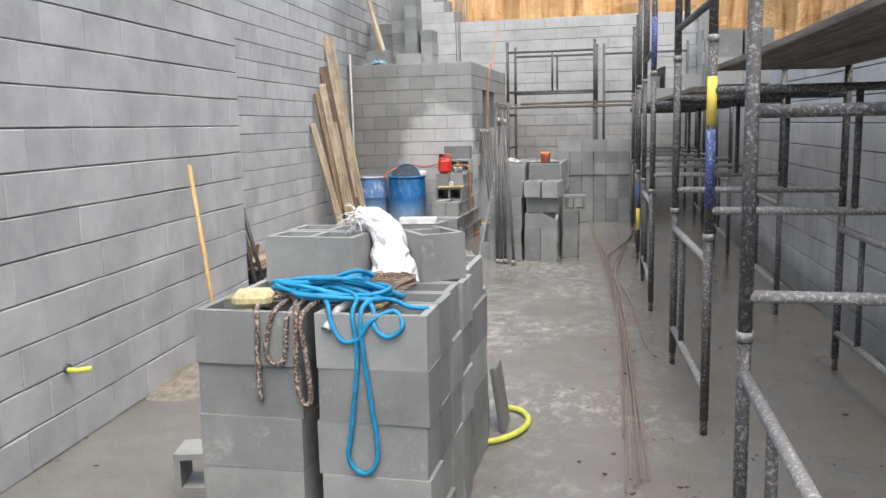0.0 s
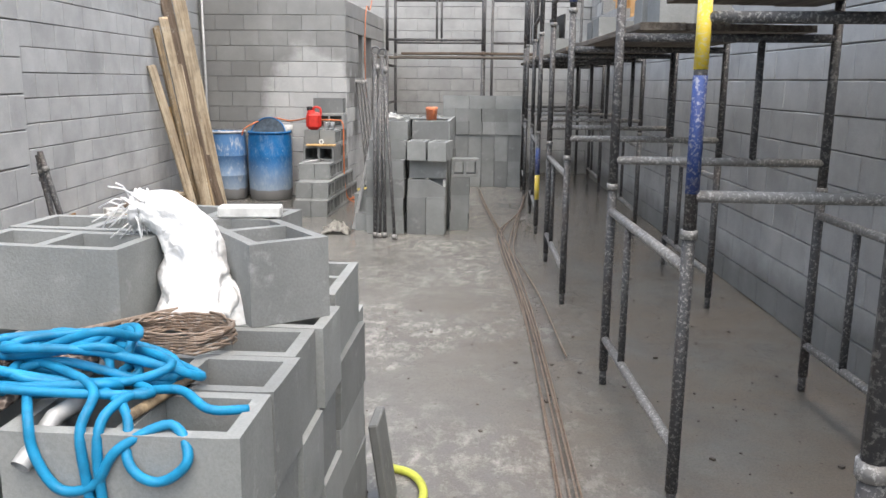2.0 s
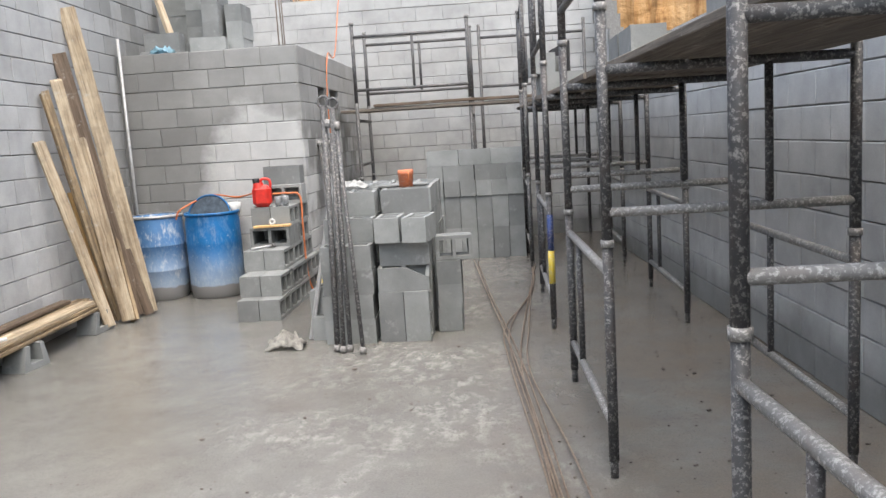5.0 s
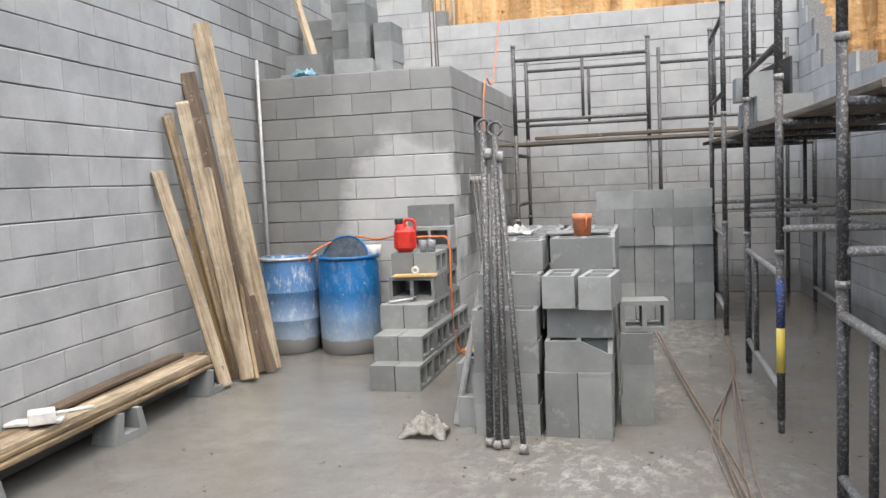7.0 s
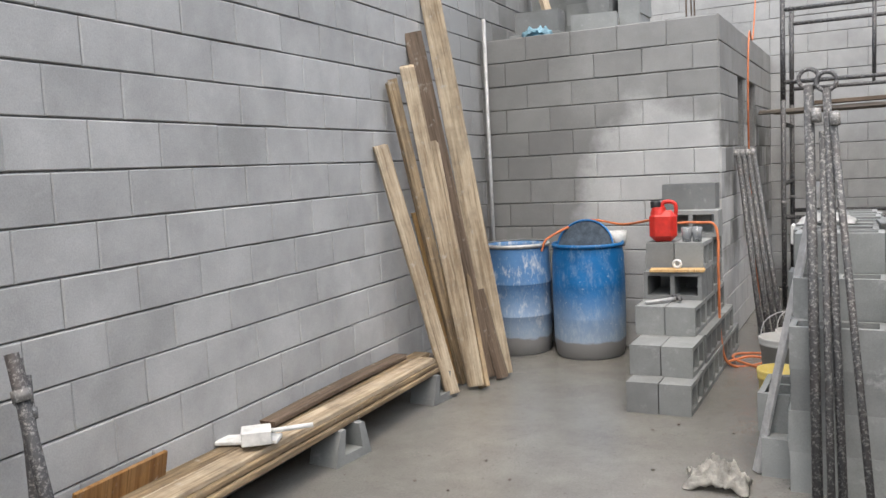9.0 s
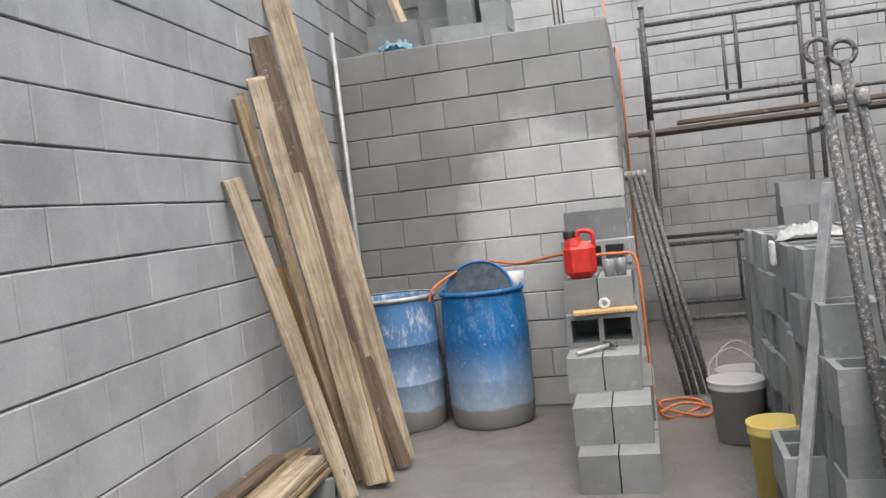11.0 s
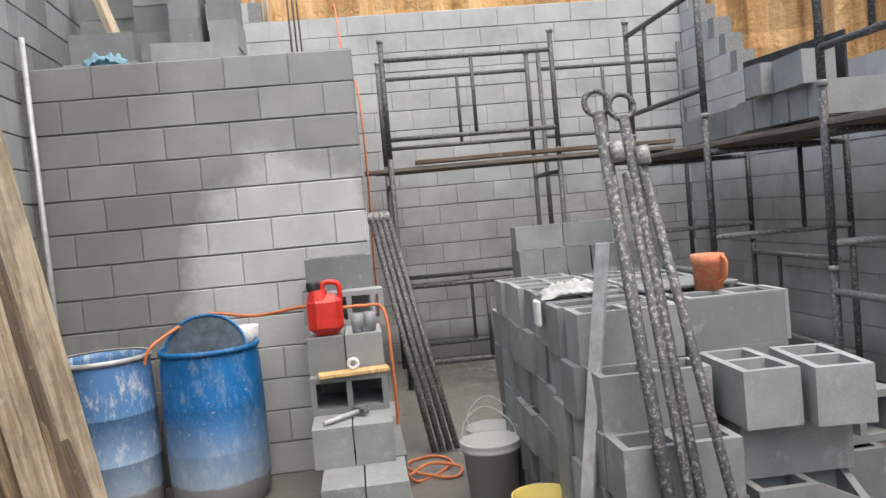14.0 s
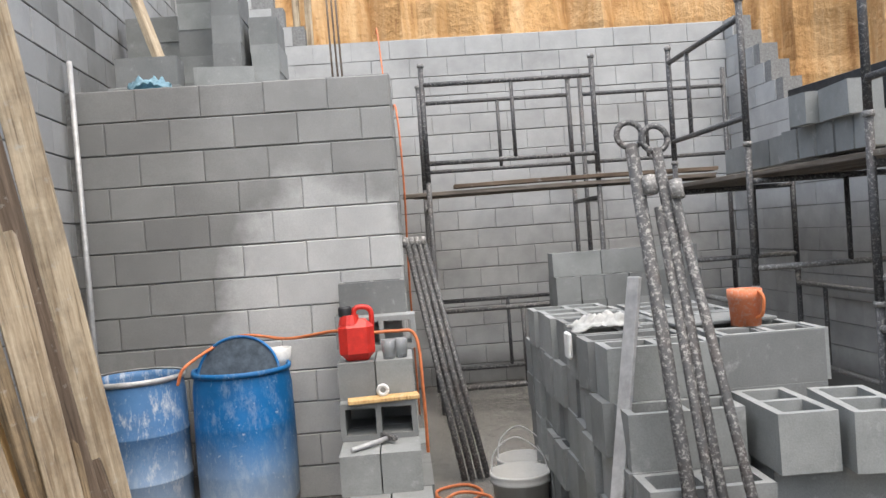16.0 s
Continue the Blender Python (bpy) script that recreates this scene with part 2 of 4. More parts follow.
def drum_material(name, blue, scuff):
    m = Mat(name, 0.5, spec=0.4)
    x, y, z = m.axes()
    n1, n2 = m.noise(16, 7, 0.8, squash=(1, 1, 0.4)), m.noise(35, 5, 0.7)
    fade = m.step(m.math("ADD", z, m.math("MULTIPLY", m.math("SUBTRACT", n1, 0.5), 0.9)), 0.56, 0.10)
    c = m.mix(m.step(m.noise(4, 4), 0.3, 0.7), blue, tuple(v * 0.6 for v in blue))
    c = m.mix(m.math("MULTIPLY", fade, 0.85), c, (0.38, 0.44, 0.50))
    c = m.mix(m.math("MULTIPLY", m.step(n1, 0.52, 0.66), scuff), c, (0.50, 0.52, 0.54))
    c = m.mix(m.math("MULTIPLY", m.step(n2, 0.62, 0.70), 0.55), c, (0.55, 0.57, 0.6))
    mud = m.step(m.math("ADD", z, m.math("MULTIPLY", m.noise(6, 3), 0.08)), 0.19, 0.175)
    c = m.mix(mud, c, (0.21, 0.205, 0.20))
    m.color(c).bump(n2, 0.3, 0.003)
    return m.m


M_DRUM = drum_material("drum_blue", (0.008, 0.15, 0.40), 0.25)
M_DRUM_F = drum_material("drum_faded", (0.08, 0.20, 0.40), 0.95)


# ---------------------------------------------------------------- building helpers
def mesh_of(name, bm, mat):
    me = bpy.data.meshes.new(name)
    bm.normal_update()
    bm.to_mesh(me)
    bm.free()
    me.materials.append(mat)
    return me


def part(name, bm, material, parent=None, label=""):
    """Links a bmesh (or a mesh) as one mesh object under a thing."""
    ob = new(name, bm if isinstance(bm, bpy.types.Mesh) else mesh_of(name, bm, material))
    if parent:
        ob.parent = parent
    return tagged(ob, label)


def thing(name, label, category, at=(0, 0, 0), rz=0, group="", kind="", m=None):
    ob = new(name)
    ob.empty_display_size = 0.1
    ob.matrix_basis = m if m is not None else pose(*at, 0, 0, rz)
    return tagged(ob, label, category, group, kind)


def box(bm, sx, sy, sz, m=None, bevel=0.0):
    """A box standing on z = 0 of the pose m."""
    r = bmesh.ops.create_cube(bm, size=1, matrix=(m or Matrix()) @ Matrix.Translation((0, 0, sz / 2)) @ Matrix.Diagonal((sx, sy, sz, 1)))
    if bevel:
        es = list({e for v in r["verts"] for e in v.link_edges})
        bmesh.ops.bevel(bm, geom=es, offset=bevel, segments=1, affect="EDGES")
    return bm


def newbox(sx, sy, sz, m=None, bevel=0.0):
    return box(bmesh.new(), sx, sy, sz, m, bevel)


def sweep(bm, pts, r, n=8, cap=True):
    """A round tube of radius r along the points."""
    pts = [Vector(p) for p in pts]
    rings, up = [], None
    for i, p in enumerate(pts):
        d = (pts[min(i + 1, len(pts) - 1)] - pts[max(i - 1, 0)]).normalized()
        if up is None:
            up = d.orthogonal().normalized()
        up = (up - d * up.dot(d)).normalized()
        side = d.cross(up)
        rings.append([bm.verts.new(p + r * (math.cos(a) * up + math.sin(a) * side)) for a in (2 * math.pi * k / n for k in range(n))])
    for a, b in zip(rings, rings[1:]):
        for k in range(n):
            bm.faces.new((a[k], a[(k + 1) % n], b[(k + 1) % n], b[k])).smooth = True
    if cap:
        bm.faces.new(rings[0][::-1])
        bm.faces.new(rings[-1])
    return bm


def tube(a, b, r, n=10):
    return sweep(bmesh.new(), [a, b], r, n)


def lathe(profile, n=32, smooth=True):
    """A surface of revolution round z from (radius, height) pairs."""
    bm = bmesh.new()
    rings = [[bm.verts.new((r * math.cos(2 * math.pi * k / n), r * math.sin(2 * math.pi * k / n), h)) for k in range(n)] for r, h in profile]
    for a, b in zip(rings, rings[1:]):
        for k in range(n):
            bm.faces.new((a[k], a[(k + 1) % n], b[(k + 1) % n], b[k])).smooth = smooth
    return bm


def smooth_path(pts, per=8):
    """Catmull-Rom through the points."""
    P = [Vector(p) for p in pts]
    P = [2 * P[0] - P[1]] + P + [2 * P[-1] - P[-2]]
    out = []
    for i in range(1, len(P) - 2):
        for k in range(per):
            t = k / per
            a, b, c, d = P[i - 1:i + 3]
            out.append(0.5 * ((2 * b) + (c - a) * t + (2 * a - 5 * b + 4 * c - d) * t * t + (3 * b - a - 3 * c + d) * t ** 3))
    return out + [P[-2]]


def rough_board(L, w, th, seed):
    """A sawn board along +z, slightly bowed and worn."""
    rr = random.Random(seed)
    bm, n = bmesh.new(), 9
    rings = []
    bow = rr.uniform(-0.012, 0.012)
    for i in range(n + 1):
        t = i / n
        off = bow * math.sin(math.pi * t)
        hw, ht = w / 2 * (1 + rr.uniform(-0.025, 0.025)), th / 2
        zt = [rr.uniform(-0.02, 0.02) if i in (0, n) else 0 for _ in range(4)]
        c = 0.004
        pr = [(-hw + c, -ht), (hw - c, -ht), (hw, -ht + c), (hw, ht - c), (hw - c, ht), (-hw + c, ht), (-hw, ht - c), (-hw, -ht + c)]
        rings.append([bm.verts.new((px, py + off, L * t + (zt[k // 2] if i else max(0, zt[k // 2])))) for k, (px, py) in enumerate(pr)])
    for a, b in zip(rings, rings[1:]):
        for k in range(8):
            bm.faces.new((a[k], a[(k + 1) % 8], b[(k + 1) % 8], b[k]))
    bm.faces.new(rings[0][::-1])
    bm.faces.new(rings[-1])
    return bm


def aim(a, b, roll=0):
    """A pose at a whose +z runs to b."""
    d = Vector(b) - Vector(a)
    return Matrix.Translation(a) @ d.to_track_quat("Z", "Y").to_matrix().to_4x4() @ pose(0, 0, 0, 0, 0, roll)


# ---------------------------------------------------------------- ground
def build_ground():
    bm = bmesh.new()
    xs = [-60, -20, -5] + [v * 0.25 for v in range(0, 26)] + [10, 25, 60]
    ys = [-60, -20, -4] + [v * 0.25 for v in range(0, 70)] + [22, 35, 60]
    grid = [[bm.verts.new((px, py, 0.004 * noise.noise((px * 1.3, py * 1.3, 0)) if 0 < px < 6.4 and 0 < py < 17.5 else 0)) for px in xs] for py in ys]
    for j in range(len(ys) - 1):
        for i in range(len(xs) - 1):
            bm.faces.new((grid[j][i], grid[j][i + 1], grid[j + 1][i + 1], grid[j + 1][i])).smooth = True
    tagged(part("floor", bm, M_FLOOR), "rough grey concrete slab with flaking screed and dirt", "floor", kind="structure")


build_ground()

# ---------------------------------------------------------------- block walls
WALL_TH = 0.19


def brick_mesh(name, L, H, mat, chips=0):
    """Face block: back ring, proud face with chamfered arris. Local x along the wall, -y towards the room."""
    bm = bmesh.new()
    rr = random.Random(hash((round(L, 3), chips)) % 1000 + chips)
    c = 0.004
    back = [bm.verts.new(p) for p in ((-L / 2, 0.03, 0), (L / 2, 0.03, 0), (L / 2, 0.03, H), (-L / 2, 0.03, H))]
    mid = [bm.verts.new((p.co.x, -0.006, p.co.z)) for p in back]
    front = [bm.verts.new((p.co.x - math.copysign(c + rr.uniform(0, 0.004), p.co.x), -0.011, p.co.z + (c if k < 2 else -c - rr.uniform(0, 0.003)))) for k, p in enumerate(back)]
    for a, b in ((back, mid), (mid, front)):
        for k in range(4):
            bm.faces.new((a[k], a[(k + 1) % 4], b[(k + 1) % 4], b[k]))
    bm.faces.new(front)
    return mesh_of(name, bm, mat)


WALLS = []


MODULE = 0.39


def wall(name, label, p0, p1, courses, mat, mat_far, course=0.2, near=None, top=None, holes=(), shift=0.0, th=WALL_TH, bedgap=0.007):
    """Block wall whose room face runs from p0 to p1 (room on the left of p1 - p0 turned by -90 degrees). top(u): courses at u.
    near: (u0, u1, c0, c1) stretch built block by block; the rest is one joined mesh. holes: (u0, u1, c0, c1)."""
    p0, p1 = Vector((*p0, 0)), Vector((*p1, 0))
    L = (p1 - p0).length
    ang = math.degrees(math.atan2(p1.y - p0.y, p1.x - p0.x))
    root = thing(name, label, "wall", m=pose(p0.x, p0.y, 0, 0, 0, ang), kind="structure")
    topf = top or (lambda u: courses)
    bm = bmesh.new()
    # core, course by course so that steps and openings go through
    for c in range(courses):
        spans, u, start = [], 0.0, None
        n = max(1, round(L / 0.1))
        for i in range(n + 1):
            uu = L * i / n
            mid_u = uu + L / n / 2
            solid = i < n and c < topf(mid_u) and not any(h[0] <= mid_u <= h[1] and h[2] <= c < h[3] for h in holes)
            if solid and start is None:
                start = uu
            if not solid and start is not None:
                spans.append((start, uu))
                start = None
        for a, b in spans:
            box(bm, b - a, th - 0.004, course, pose((a + b) / 2, th / 2 + 0.002, c * course))
    part("core", bm, M_MORTAR, root)
    WALLS.append((root, L, ang, courses, mat, mat_far, course, near, topf, holes, shift, bedgap))
    return root


def lay_blocks():
    cache = {}
    for root, L, ang, courses, mat, mat_far, course, near, topf, holes, shift, bedgap in WALLS:
        count, far = 0, bmesh.new()
        rr = random.Random(root.name)
        for c in range(courses):
            u = -0.5 * MODULE * (c % 2) - shift % MODULE
            while u < L - 0.02:
                a, b = max(u, 0), min(u + MODULE, L)
                u += MODULE
                for h in holes:
                    if h[2] <= c < h[3]:
                        if h[0] <= a < h[1]:
                            a = h[1]
                        if h[0] < b <= h[1]:
                            b = h[0]
                mid_u = (a + b) / 2
                if b - a < 0.05 or c >= topf(mid_u):
                    continue
                ln, ht = round(b - a - 0.0025, 3), round(course - bedgap, 4)
                yo, zo = rr.uniform(-0.0025, 0.002), c * course + bedgap / 2 + rr.uniform(-0.0015, 0.0015)
                single = near is None or (near[0] <= mid_u <= near[1] and near[2] <= c < near[3])
                if single and count < 300:
                    key = (ln, ht, mat.name, rr.randrange(3))
                    if key not in cache:
                        cache[key] = brick_mesh("block", ln, ht, mat, key[3])
                    ob = new("block", cache[key])
                    ob.parent = root
                    ob.location = (mid_u, yo, zo)
                    count += 1
                else:
                    box(far, ln, 0.03, ht, pose(mid_u, 0.005 + yo, zo))
        if len(far.verts):
            tagged(part("blocks", far, mat_far, root), kind="stuff")
        else:
            far.free()


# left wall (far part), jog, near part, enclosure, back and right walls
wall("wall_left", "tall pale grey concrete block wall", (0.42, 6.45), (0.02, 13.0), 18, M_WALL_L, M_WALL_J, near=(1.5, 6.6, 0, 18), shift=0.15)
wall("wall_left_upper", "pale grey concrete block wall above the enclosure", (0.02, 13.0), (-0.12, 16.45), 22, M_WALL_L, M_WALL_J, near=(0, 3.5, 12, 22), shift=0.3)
wall("wall_left_near", "pale grey concrete block wall ending in a toothed corner", (1.72, 0.6), (1.265, 6.62), 14, M_WALL, M_WALL_J, course=0.21, near=(2.0, 6.0, 0, 13))
wall("wall_left_return", "end of the near block wall", (1.265, 6.62), (0.40, 6.66), 14, M_WALL, M_WALL_J, course=0.21)
wall("wall_enclosure_front", "damp grey concrete block wall with one dry pale patch", (0.02, 13.0), (2.0, 13.0), 13, M_WALL_E, M_WALL_E, shift=0.355)
wall("wall_enclosure_side", "damp grey block wall with two narrow window openings", (2.0, 13.0), (2.02, 16.4), 13, M_WALL_E, M_WALL_E, holes=((0.9, 1.35, 8, 11), (1.55, 2.1, 8, 11)))
wall("wall_back", "pale grey concrete block wall below a clay bank", (-0.12, 16.4), (5.56, 16.4), 24, M_WALL_B, M_WALL_J, near=(2.1, 5.7, 0, 18), top=lambda u: 18 if u > 1.34 else 19 + int((1.34 - u) / 0.195))
wall("wall_right", "long grey concrete block wall behind scaffolding, stepped top", (5.56, 16.4), (6.32, 0.6), 18, M_WALL_B, M_WALL_J, near=(5.0, 13.0, 0, 11), top=lambda u: 18 - int(u / 0.22) if u < 1.15 else (13 if u < 2.3 else 12))
# unseen walls added behind the camera start; their heights limit the skylight they block
wall("wall_behind", "unseen plain grey block wall added behind the camera start", (6.32, 0.6 - 2.5), (1.72, 0.6 - 2.5), 9, M_WALL, M_WALL_J, near=(0, 0, 0, 0))
wall("wall_right_near", "unseen plain grey block wall added behind the camera start", (6.32, 0.6), (6.32, -1.9), 12, M_WALL, M_WALL_J, near=(0, 0, 0, 0))
wall("wall_left_behind", "unseen plain grey block wall added behind the camera start", (1.72, -1.9), (1.72, 0.6), 14, M_WALL, M_WALL_J, near=(0, 0, 0, 0))

# enclosure roof slab, clay bank behind the back wall
tagged(part("enclosure_roof", newbox(1.95, 3.3, 0.1, pose(1.0, 14.72, 2.5)), M_MORTAR), "grey concrete slab on top of the block enclosure", "slab", kind="structure")


def clay_bank():
    bm = bmesh.new()
    n, mz = 150, 16
    line = [(-3.0, 17.3), (5.9, 17.3), (7.4, 16.0), (7.7, 0.0)]
    segs = [(Vector(a), Vector(b)) for a, b in zip(line, line[1:])]
    tot = sum((b - a).length for a, b in segs)
    rows = []
    for i in range(n + 1):
        s = tot * i / n
        for a, b in segs:
            if s <= (b - a).length + 1e-6:
                d = (b - a).normalized()
                p, nm = a + d * s, Vector((d.y, -d.x))
                break
            s -= (b - a).length
        col = []
        for k in range(mz + 1):
            z = 2.0 + 2.8 * k / mz
            o = 0.26 * noise.noise((p.x * 3, p.y * 3, z * 0.25)) + 0.09 * noise.noise((p.x * 7, p.y * 7, z * 0.9)) - 0.12 * (z - 2)
            o += 0.10 * max(0, noise.noise((p.x * 1.2, p.y * 1.2, z * 2.2)))
            q = p + nm * o
            col.append(bm.verts.new((q.x, q.y, z)))
        rows.append(col)
    for a, b in zip(rows, rows[1:]):
        for k in range(mz):
            bm.faces.new((a[k], b[k], b[k + 1], a[k + 1]))
    for a, b in zip(rows, rows[1:]):
        q = [bm.verts.new((v.co.x * 1 + (0 if v.co.y > 16.5 else 14), v.co.y + (14 if v.co.y > 16.5 else 0), 4.9)) for v in (a[-1], b[-1])]
        bm.faces.new((a[-1], b[-1], q[1], q[0]))
    tagged(part("clay_bank", bm, M_CLAY), "steep ochre clay cutting with vertical digger marks", "earth bank", kind="structure")


clay_bank()
# ---------------------------------------------------------------- loose concrete blocks
def hollow_mesh(name, mat, L=0.39, W=0.19, H=0.19, seed=0):
    """Two-cell block, cells upright, base on z = 0, slightly worn corners."""
    rr = random.Random(seed)
    xs = [-L / 2, -L / 2 + 0.028, -0.014, 0.014, L / 2 - 0.028, L / 2]
    ys = [-W / 2, -W / 2 + 0.028, W / 2 - 0.028, W / 2]
    hole = lambda i, j: j == 1 and i in (1, 3)
    bm, verts = bmesh.new(), {}

    def v(i, j, k):
        if (i, j, k) not in verts:
            edge = (i in (0, 5)) + (j in (0, 3)) + 1
            w = 0.0018 * (edge > 2)
            verts[i, j, k] = bm.verts.new((xs[i] + rr.uniform(-w, w), ys[j] + rr.uniform(-w, w), k * H + rr.uniform(-w, w) * k))
        return verts[i, j, k]

    for i in range(5):
        for j in range(3):
            if hole(i, j):
                continue
            bm.faces.new((v(i, j, 1), v(i + 1, j, 1), v(i + 1, j + 1, 1), v(i, j + 1, 1)))
            bm.faces.new((v(i, j, 0), v(i, j + 1, 0), v(i + 1, j + 1, 0), v(i + 1, j, 0)))
            for di, dj, a, b in ((-1, 0, (i, j + 1), (i, j)), (1, 0, (i + 1, j), (i + 1, j + 1)), (0, -1, (i, j), (i + 1, j)), (0, 1, (i + 1, j + 1), (i, j + 1))):
                ni, nj = i + di, j + dj
                if not (0 <= ni < 5 and 0 <= nj < 3) or hole(ni, nj):
                    bm.faces.new((v(*a, 0), v(*b, 0), v(*b, 1), v(*a, 1)))
    es = [e for e in bm.edges if len(e.link_faces) == 2 and e.calc_face_angle(0) > 1.2 and all(abs(abs(q.co.x) - L / 2) < 0.004 or abs(abs(q.co.y) - W / 2) < 0.004 for q in e.verts)]
    bmesh.ops.bevel(bm, geom=es, offset=0.005, segments=1, affect="EDGES")
    return mesh_of(name, bm, mat)


BLOCKS = [hollow_mesh("concrete_block", M_STACK, seed=s) for s in range(4)]
SMALL = [hollow_mesh("concrete_block_half", M_STACK, L=0.29, seed=s + 9) for s in range(2)]
brr = random.Random(5)


def block(x, y, z, rz=0, rx=0, ry=0, label="grey hollow concrete block stacked dry on others", group="loose concrete blocks", jit=1.0, meshes=BLOCKS):
    """A loose block by its base centre. rz 0: long side along x; 90: end-on."""
    ob = new("concrete_block", brr.choice(meshes))
    ob.matrix_basis = pose(x + jit * brr.uniform(-0.006, 0.006), y + jit * brr.uniform(-0.006, 0.006), z, rx, ry, rz + jit * brr.uniform(-1.5, 1.5))
    return tagged(ob, label, "concrete block", group)


def upright(x, y, z, rz=0, **k):
    """A block standing on its end, side face to the front (0.19 wide, 0.39 high)."""
    return _end_up(x, y, z, rz, **k)


def _end_up(x, y, z, rz, label="grey hollow concrete block standing on its end", group="loose concrete blocks"):
    ob = new("concrete_block", brr.choice(BLOCKS))
    ob.matrix_basis = pose(x, y, z + 0.195, 0, 0, rz + brr.uniform(-1, 1)) @ pose(0, 0, 0, 0, 90, 0) @ pose(0, 0, -0.095)
    return tagged(ob, label, "concrete block", group)


def on_side(x, y, z, rz=0, label="grey concrete block lying with its cells open sideways", group="loose concrete blocks", meshes=BLOCKS):
    """A block laid so that the cells run along y; 0.39 wide, 0.19 high."""
    ob = new("concrete_block", brr.choice(meshes))
    ob.matrix_basis = pose(x, y, z + 0.095, 0, 0, rz) @ pose(0, 0, 0, 90, 0, 0) @ pose(0, 0, -0.095)
    return tagged(ob, label, "concrete block", group)


# rope-topped stack near the entrance
S = "stack under the ropes"
CS = 0.2
WIDE = [hollow_mesh("concrete_block", M_STACK, L=0.408, W=0.2, H=0.199, seed=s + 20) for s in range(3)]
for c in range(5):
    for r in range(6):
        yy = 3.18 + 0.205 * r
        block(2.995 - 0.008 * (c == 2), yy + (0.012 if c == 3 else 0), CS * c, group=S, meshes=WIDE)
        if r < 4:
            block(3.462 + 0.008 * ((r + c) % 2), yy, CS * c, group=S, meshes=WIDE)
    block(3.545 + 0.012 * (c % 2), 4.22, CS * c, 90, group=S, meshes=WIDE)
    block(3.325, 4.22, CS * c, 90, group=S, meshes=WIDE)
for c in range(4):
    block(3.415, 4.53, CS * c, 0, group=S, label="grey hollow concrete block at the low end of the stack", meshes=WIDE)
block(3.05, 3.71, 5 * CS, -5, group=S, label="pale hollow concrete block on top of the stack", meshes=WIDE)
block(3.045, 3.925, 5 * CS, -4, group=S, label="pale hollow concrete block on top of the stack", meshes=WIDE)
block(3.467, 3.905, 5 * CS, 128, group=S, label="pale hollow concrete block set askew on top of the stack", jit=0, meshes=WIDE)
block(3.29, 4.15, 5 * CS, 172, group=S, label="pale hollow concrete block on top of the stack", jit=0, meshes=WIDE)
fg = part("block_fragment", newbox(0.035, 0.19, 0.36, None, 0.006), M_STACK)
fg.matrix_basis = pose(3.70, 4.70, 0.002, 0, -8, 0)
tagged(fg, "broken concrete block face leaning on the stack", "concrete block", S)
on_side(2.50, 3.75, 0, 14, label="concrete block lying on its side on the floor", group=S)
block(2.2, 6.5, 0, 20, label="concrete block on the floor behind the stack", group=S)

# stepped stack of blocks beside the drums
S = "stepped stack beside the drums"
for c, y0, xl in ((0, 11.23, 1.70), (1, 11.40, 1.68), (2, 11.72, 1.64), (4, 12.1, 1.63)):
    for i in range(2):
        on_side(xl + 0.098 + 0.197 * i, y0 + 0.197, 0.19 * c, 90, group=S)
    yy = y0 + 0.4
    while yy < 12.85:
        for i in range(2):
            on_side(xl + 0.098 + 0.197 * i + 0.012 * (c % 2), yy + 0.197, 0.19 * c, 90, group=S)
        yy += 0.397
on_side(1.83, 12.10, 0.57, 0, group=S, label="hollow concrete block with both cells facing out, under a board")
on_side(1.83, 12.30, 0.57, 0, group=S)
for i in range(2):
    on_side(1.735 + 0.197 * i, 12.62, 0.57, 90, group=S)
block(1.78, 12.78, 0.95, 0, group=S)
on_side(1.86, 12.62, 0.95, 0, group=S, label="hollow concrete block with a dark open cell")
block(1.82, 12.80, 1.14, 0, group=S, label="grey concrete block topping the stepped stack")

# big stack in the middle of the site
S = "big stack with the bucket"
for r in range(11):
    yy = 10.375 + 0.21 * r
    for c in range(6):
        if (c == 4 and r < 1) or (c == 5 and r < 2):
            continue
        if r > 8 and c == 5 and r == 10:
            continue
        block(2.893 + brr.uniform(-0.03, 0.02), yy, 0.19 * c, brr.choice((0, 0, 180)), group=S)
for i in range(2):
    upright(3.225 + 0.197 * i, 10.375, 0, 0, group=S)
BROKEN = hollow_mesh("concrete_block", M_STACK, seed=33)
for v in BROKEN.vertices:
    if v.co.y < -0.06 and v.co.z > 0.1 and v.co.x > 0.05:
        v.co.z -= 0.075 if v.co.x > 0.15 else 0.02
block(3.325, 10.385, 0.385, group=S, label="grey concrete block with one corner broken off", meshes=[BROKEN])
block(3.335, 10.50, 0.575, group=S)
block(3.225, 10.52, 0.765, 90, group=S, label="pale hollow concrete block with open cells upward")
block(3.455, 10.46, 0.765, 82, group=S, label="pale hollow concrete block pushed forward, cells upward")
for r in range(1, 10):
    for c in range(6):
        yy = 10.385 + 0.205 * r + (0.27 if c >= 4 else 0)
        if (r > 7 and c > 3) or (r == 1 and c == 3):
            continue
        block(3.325, yy, 0.19 * c, group=S)
block(3.335, 10.86, 0.955, group=S, label="dark grey concrete block carrying the orange bucket")
for c in range(3):
    block(3.655, 10.76, 0.19 * c, 90, group=S, label="dark grey concrete block in a side column")
on_side(3.70, 10.72, 0.57, 6, group=S, label="pale concrete block on a side column, cells outward", meshes=SMALL)
for i in range(2):
    on_side(2.66, 10.62 + 0.2 * i, 0, 90, group=S)
block(2.64, 10.72, 0.19, 90, group=S)

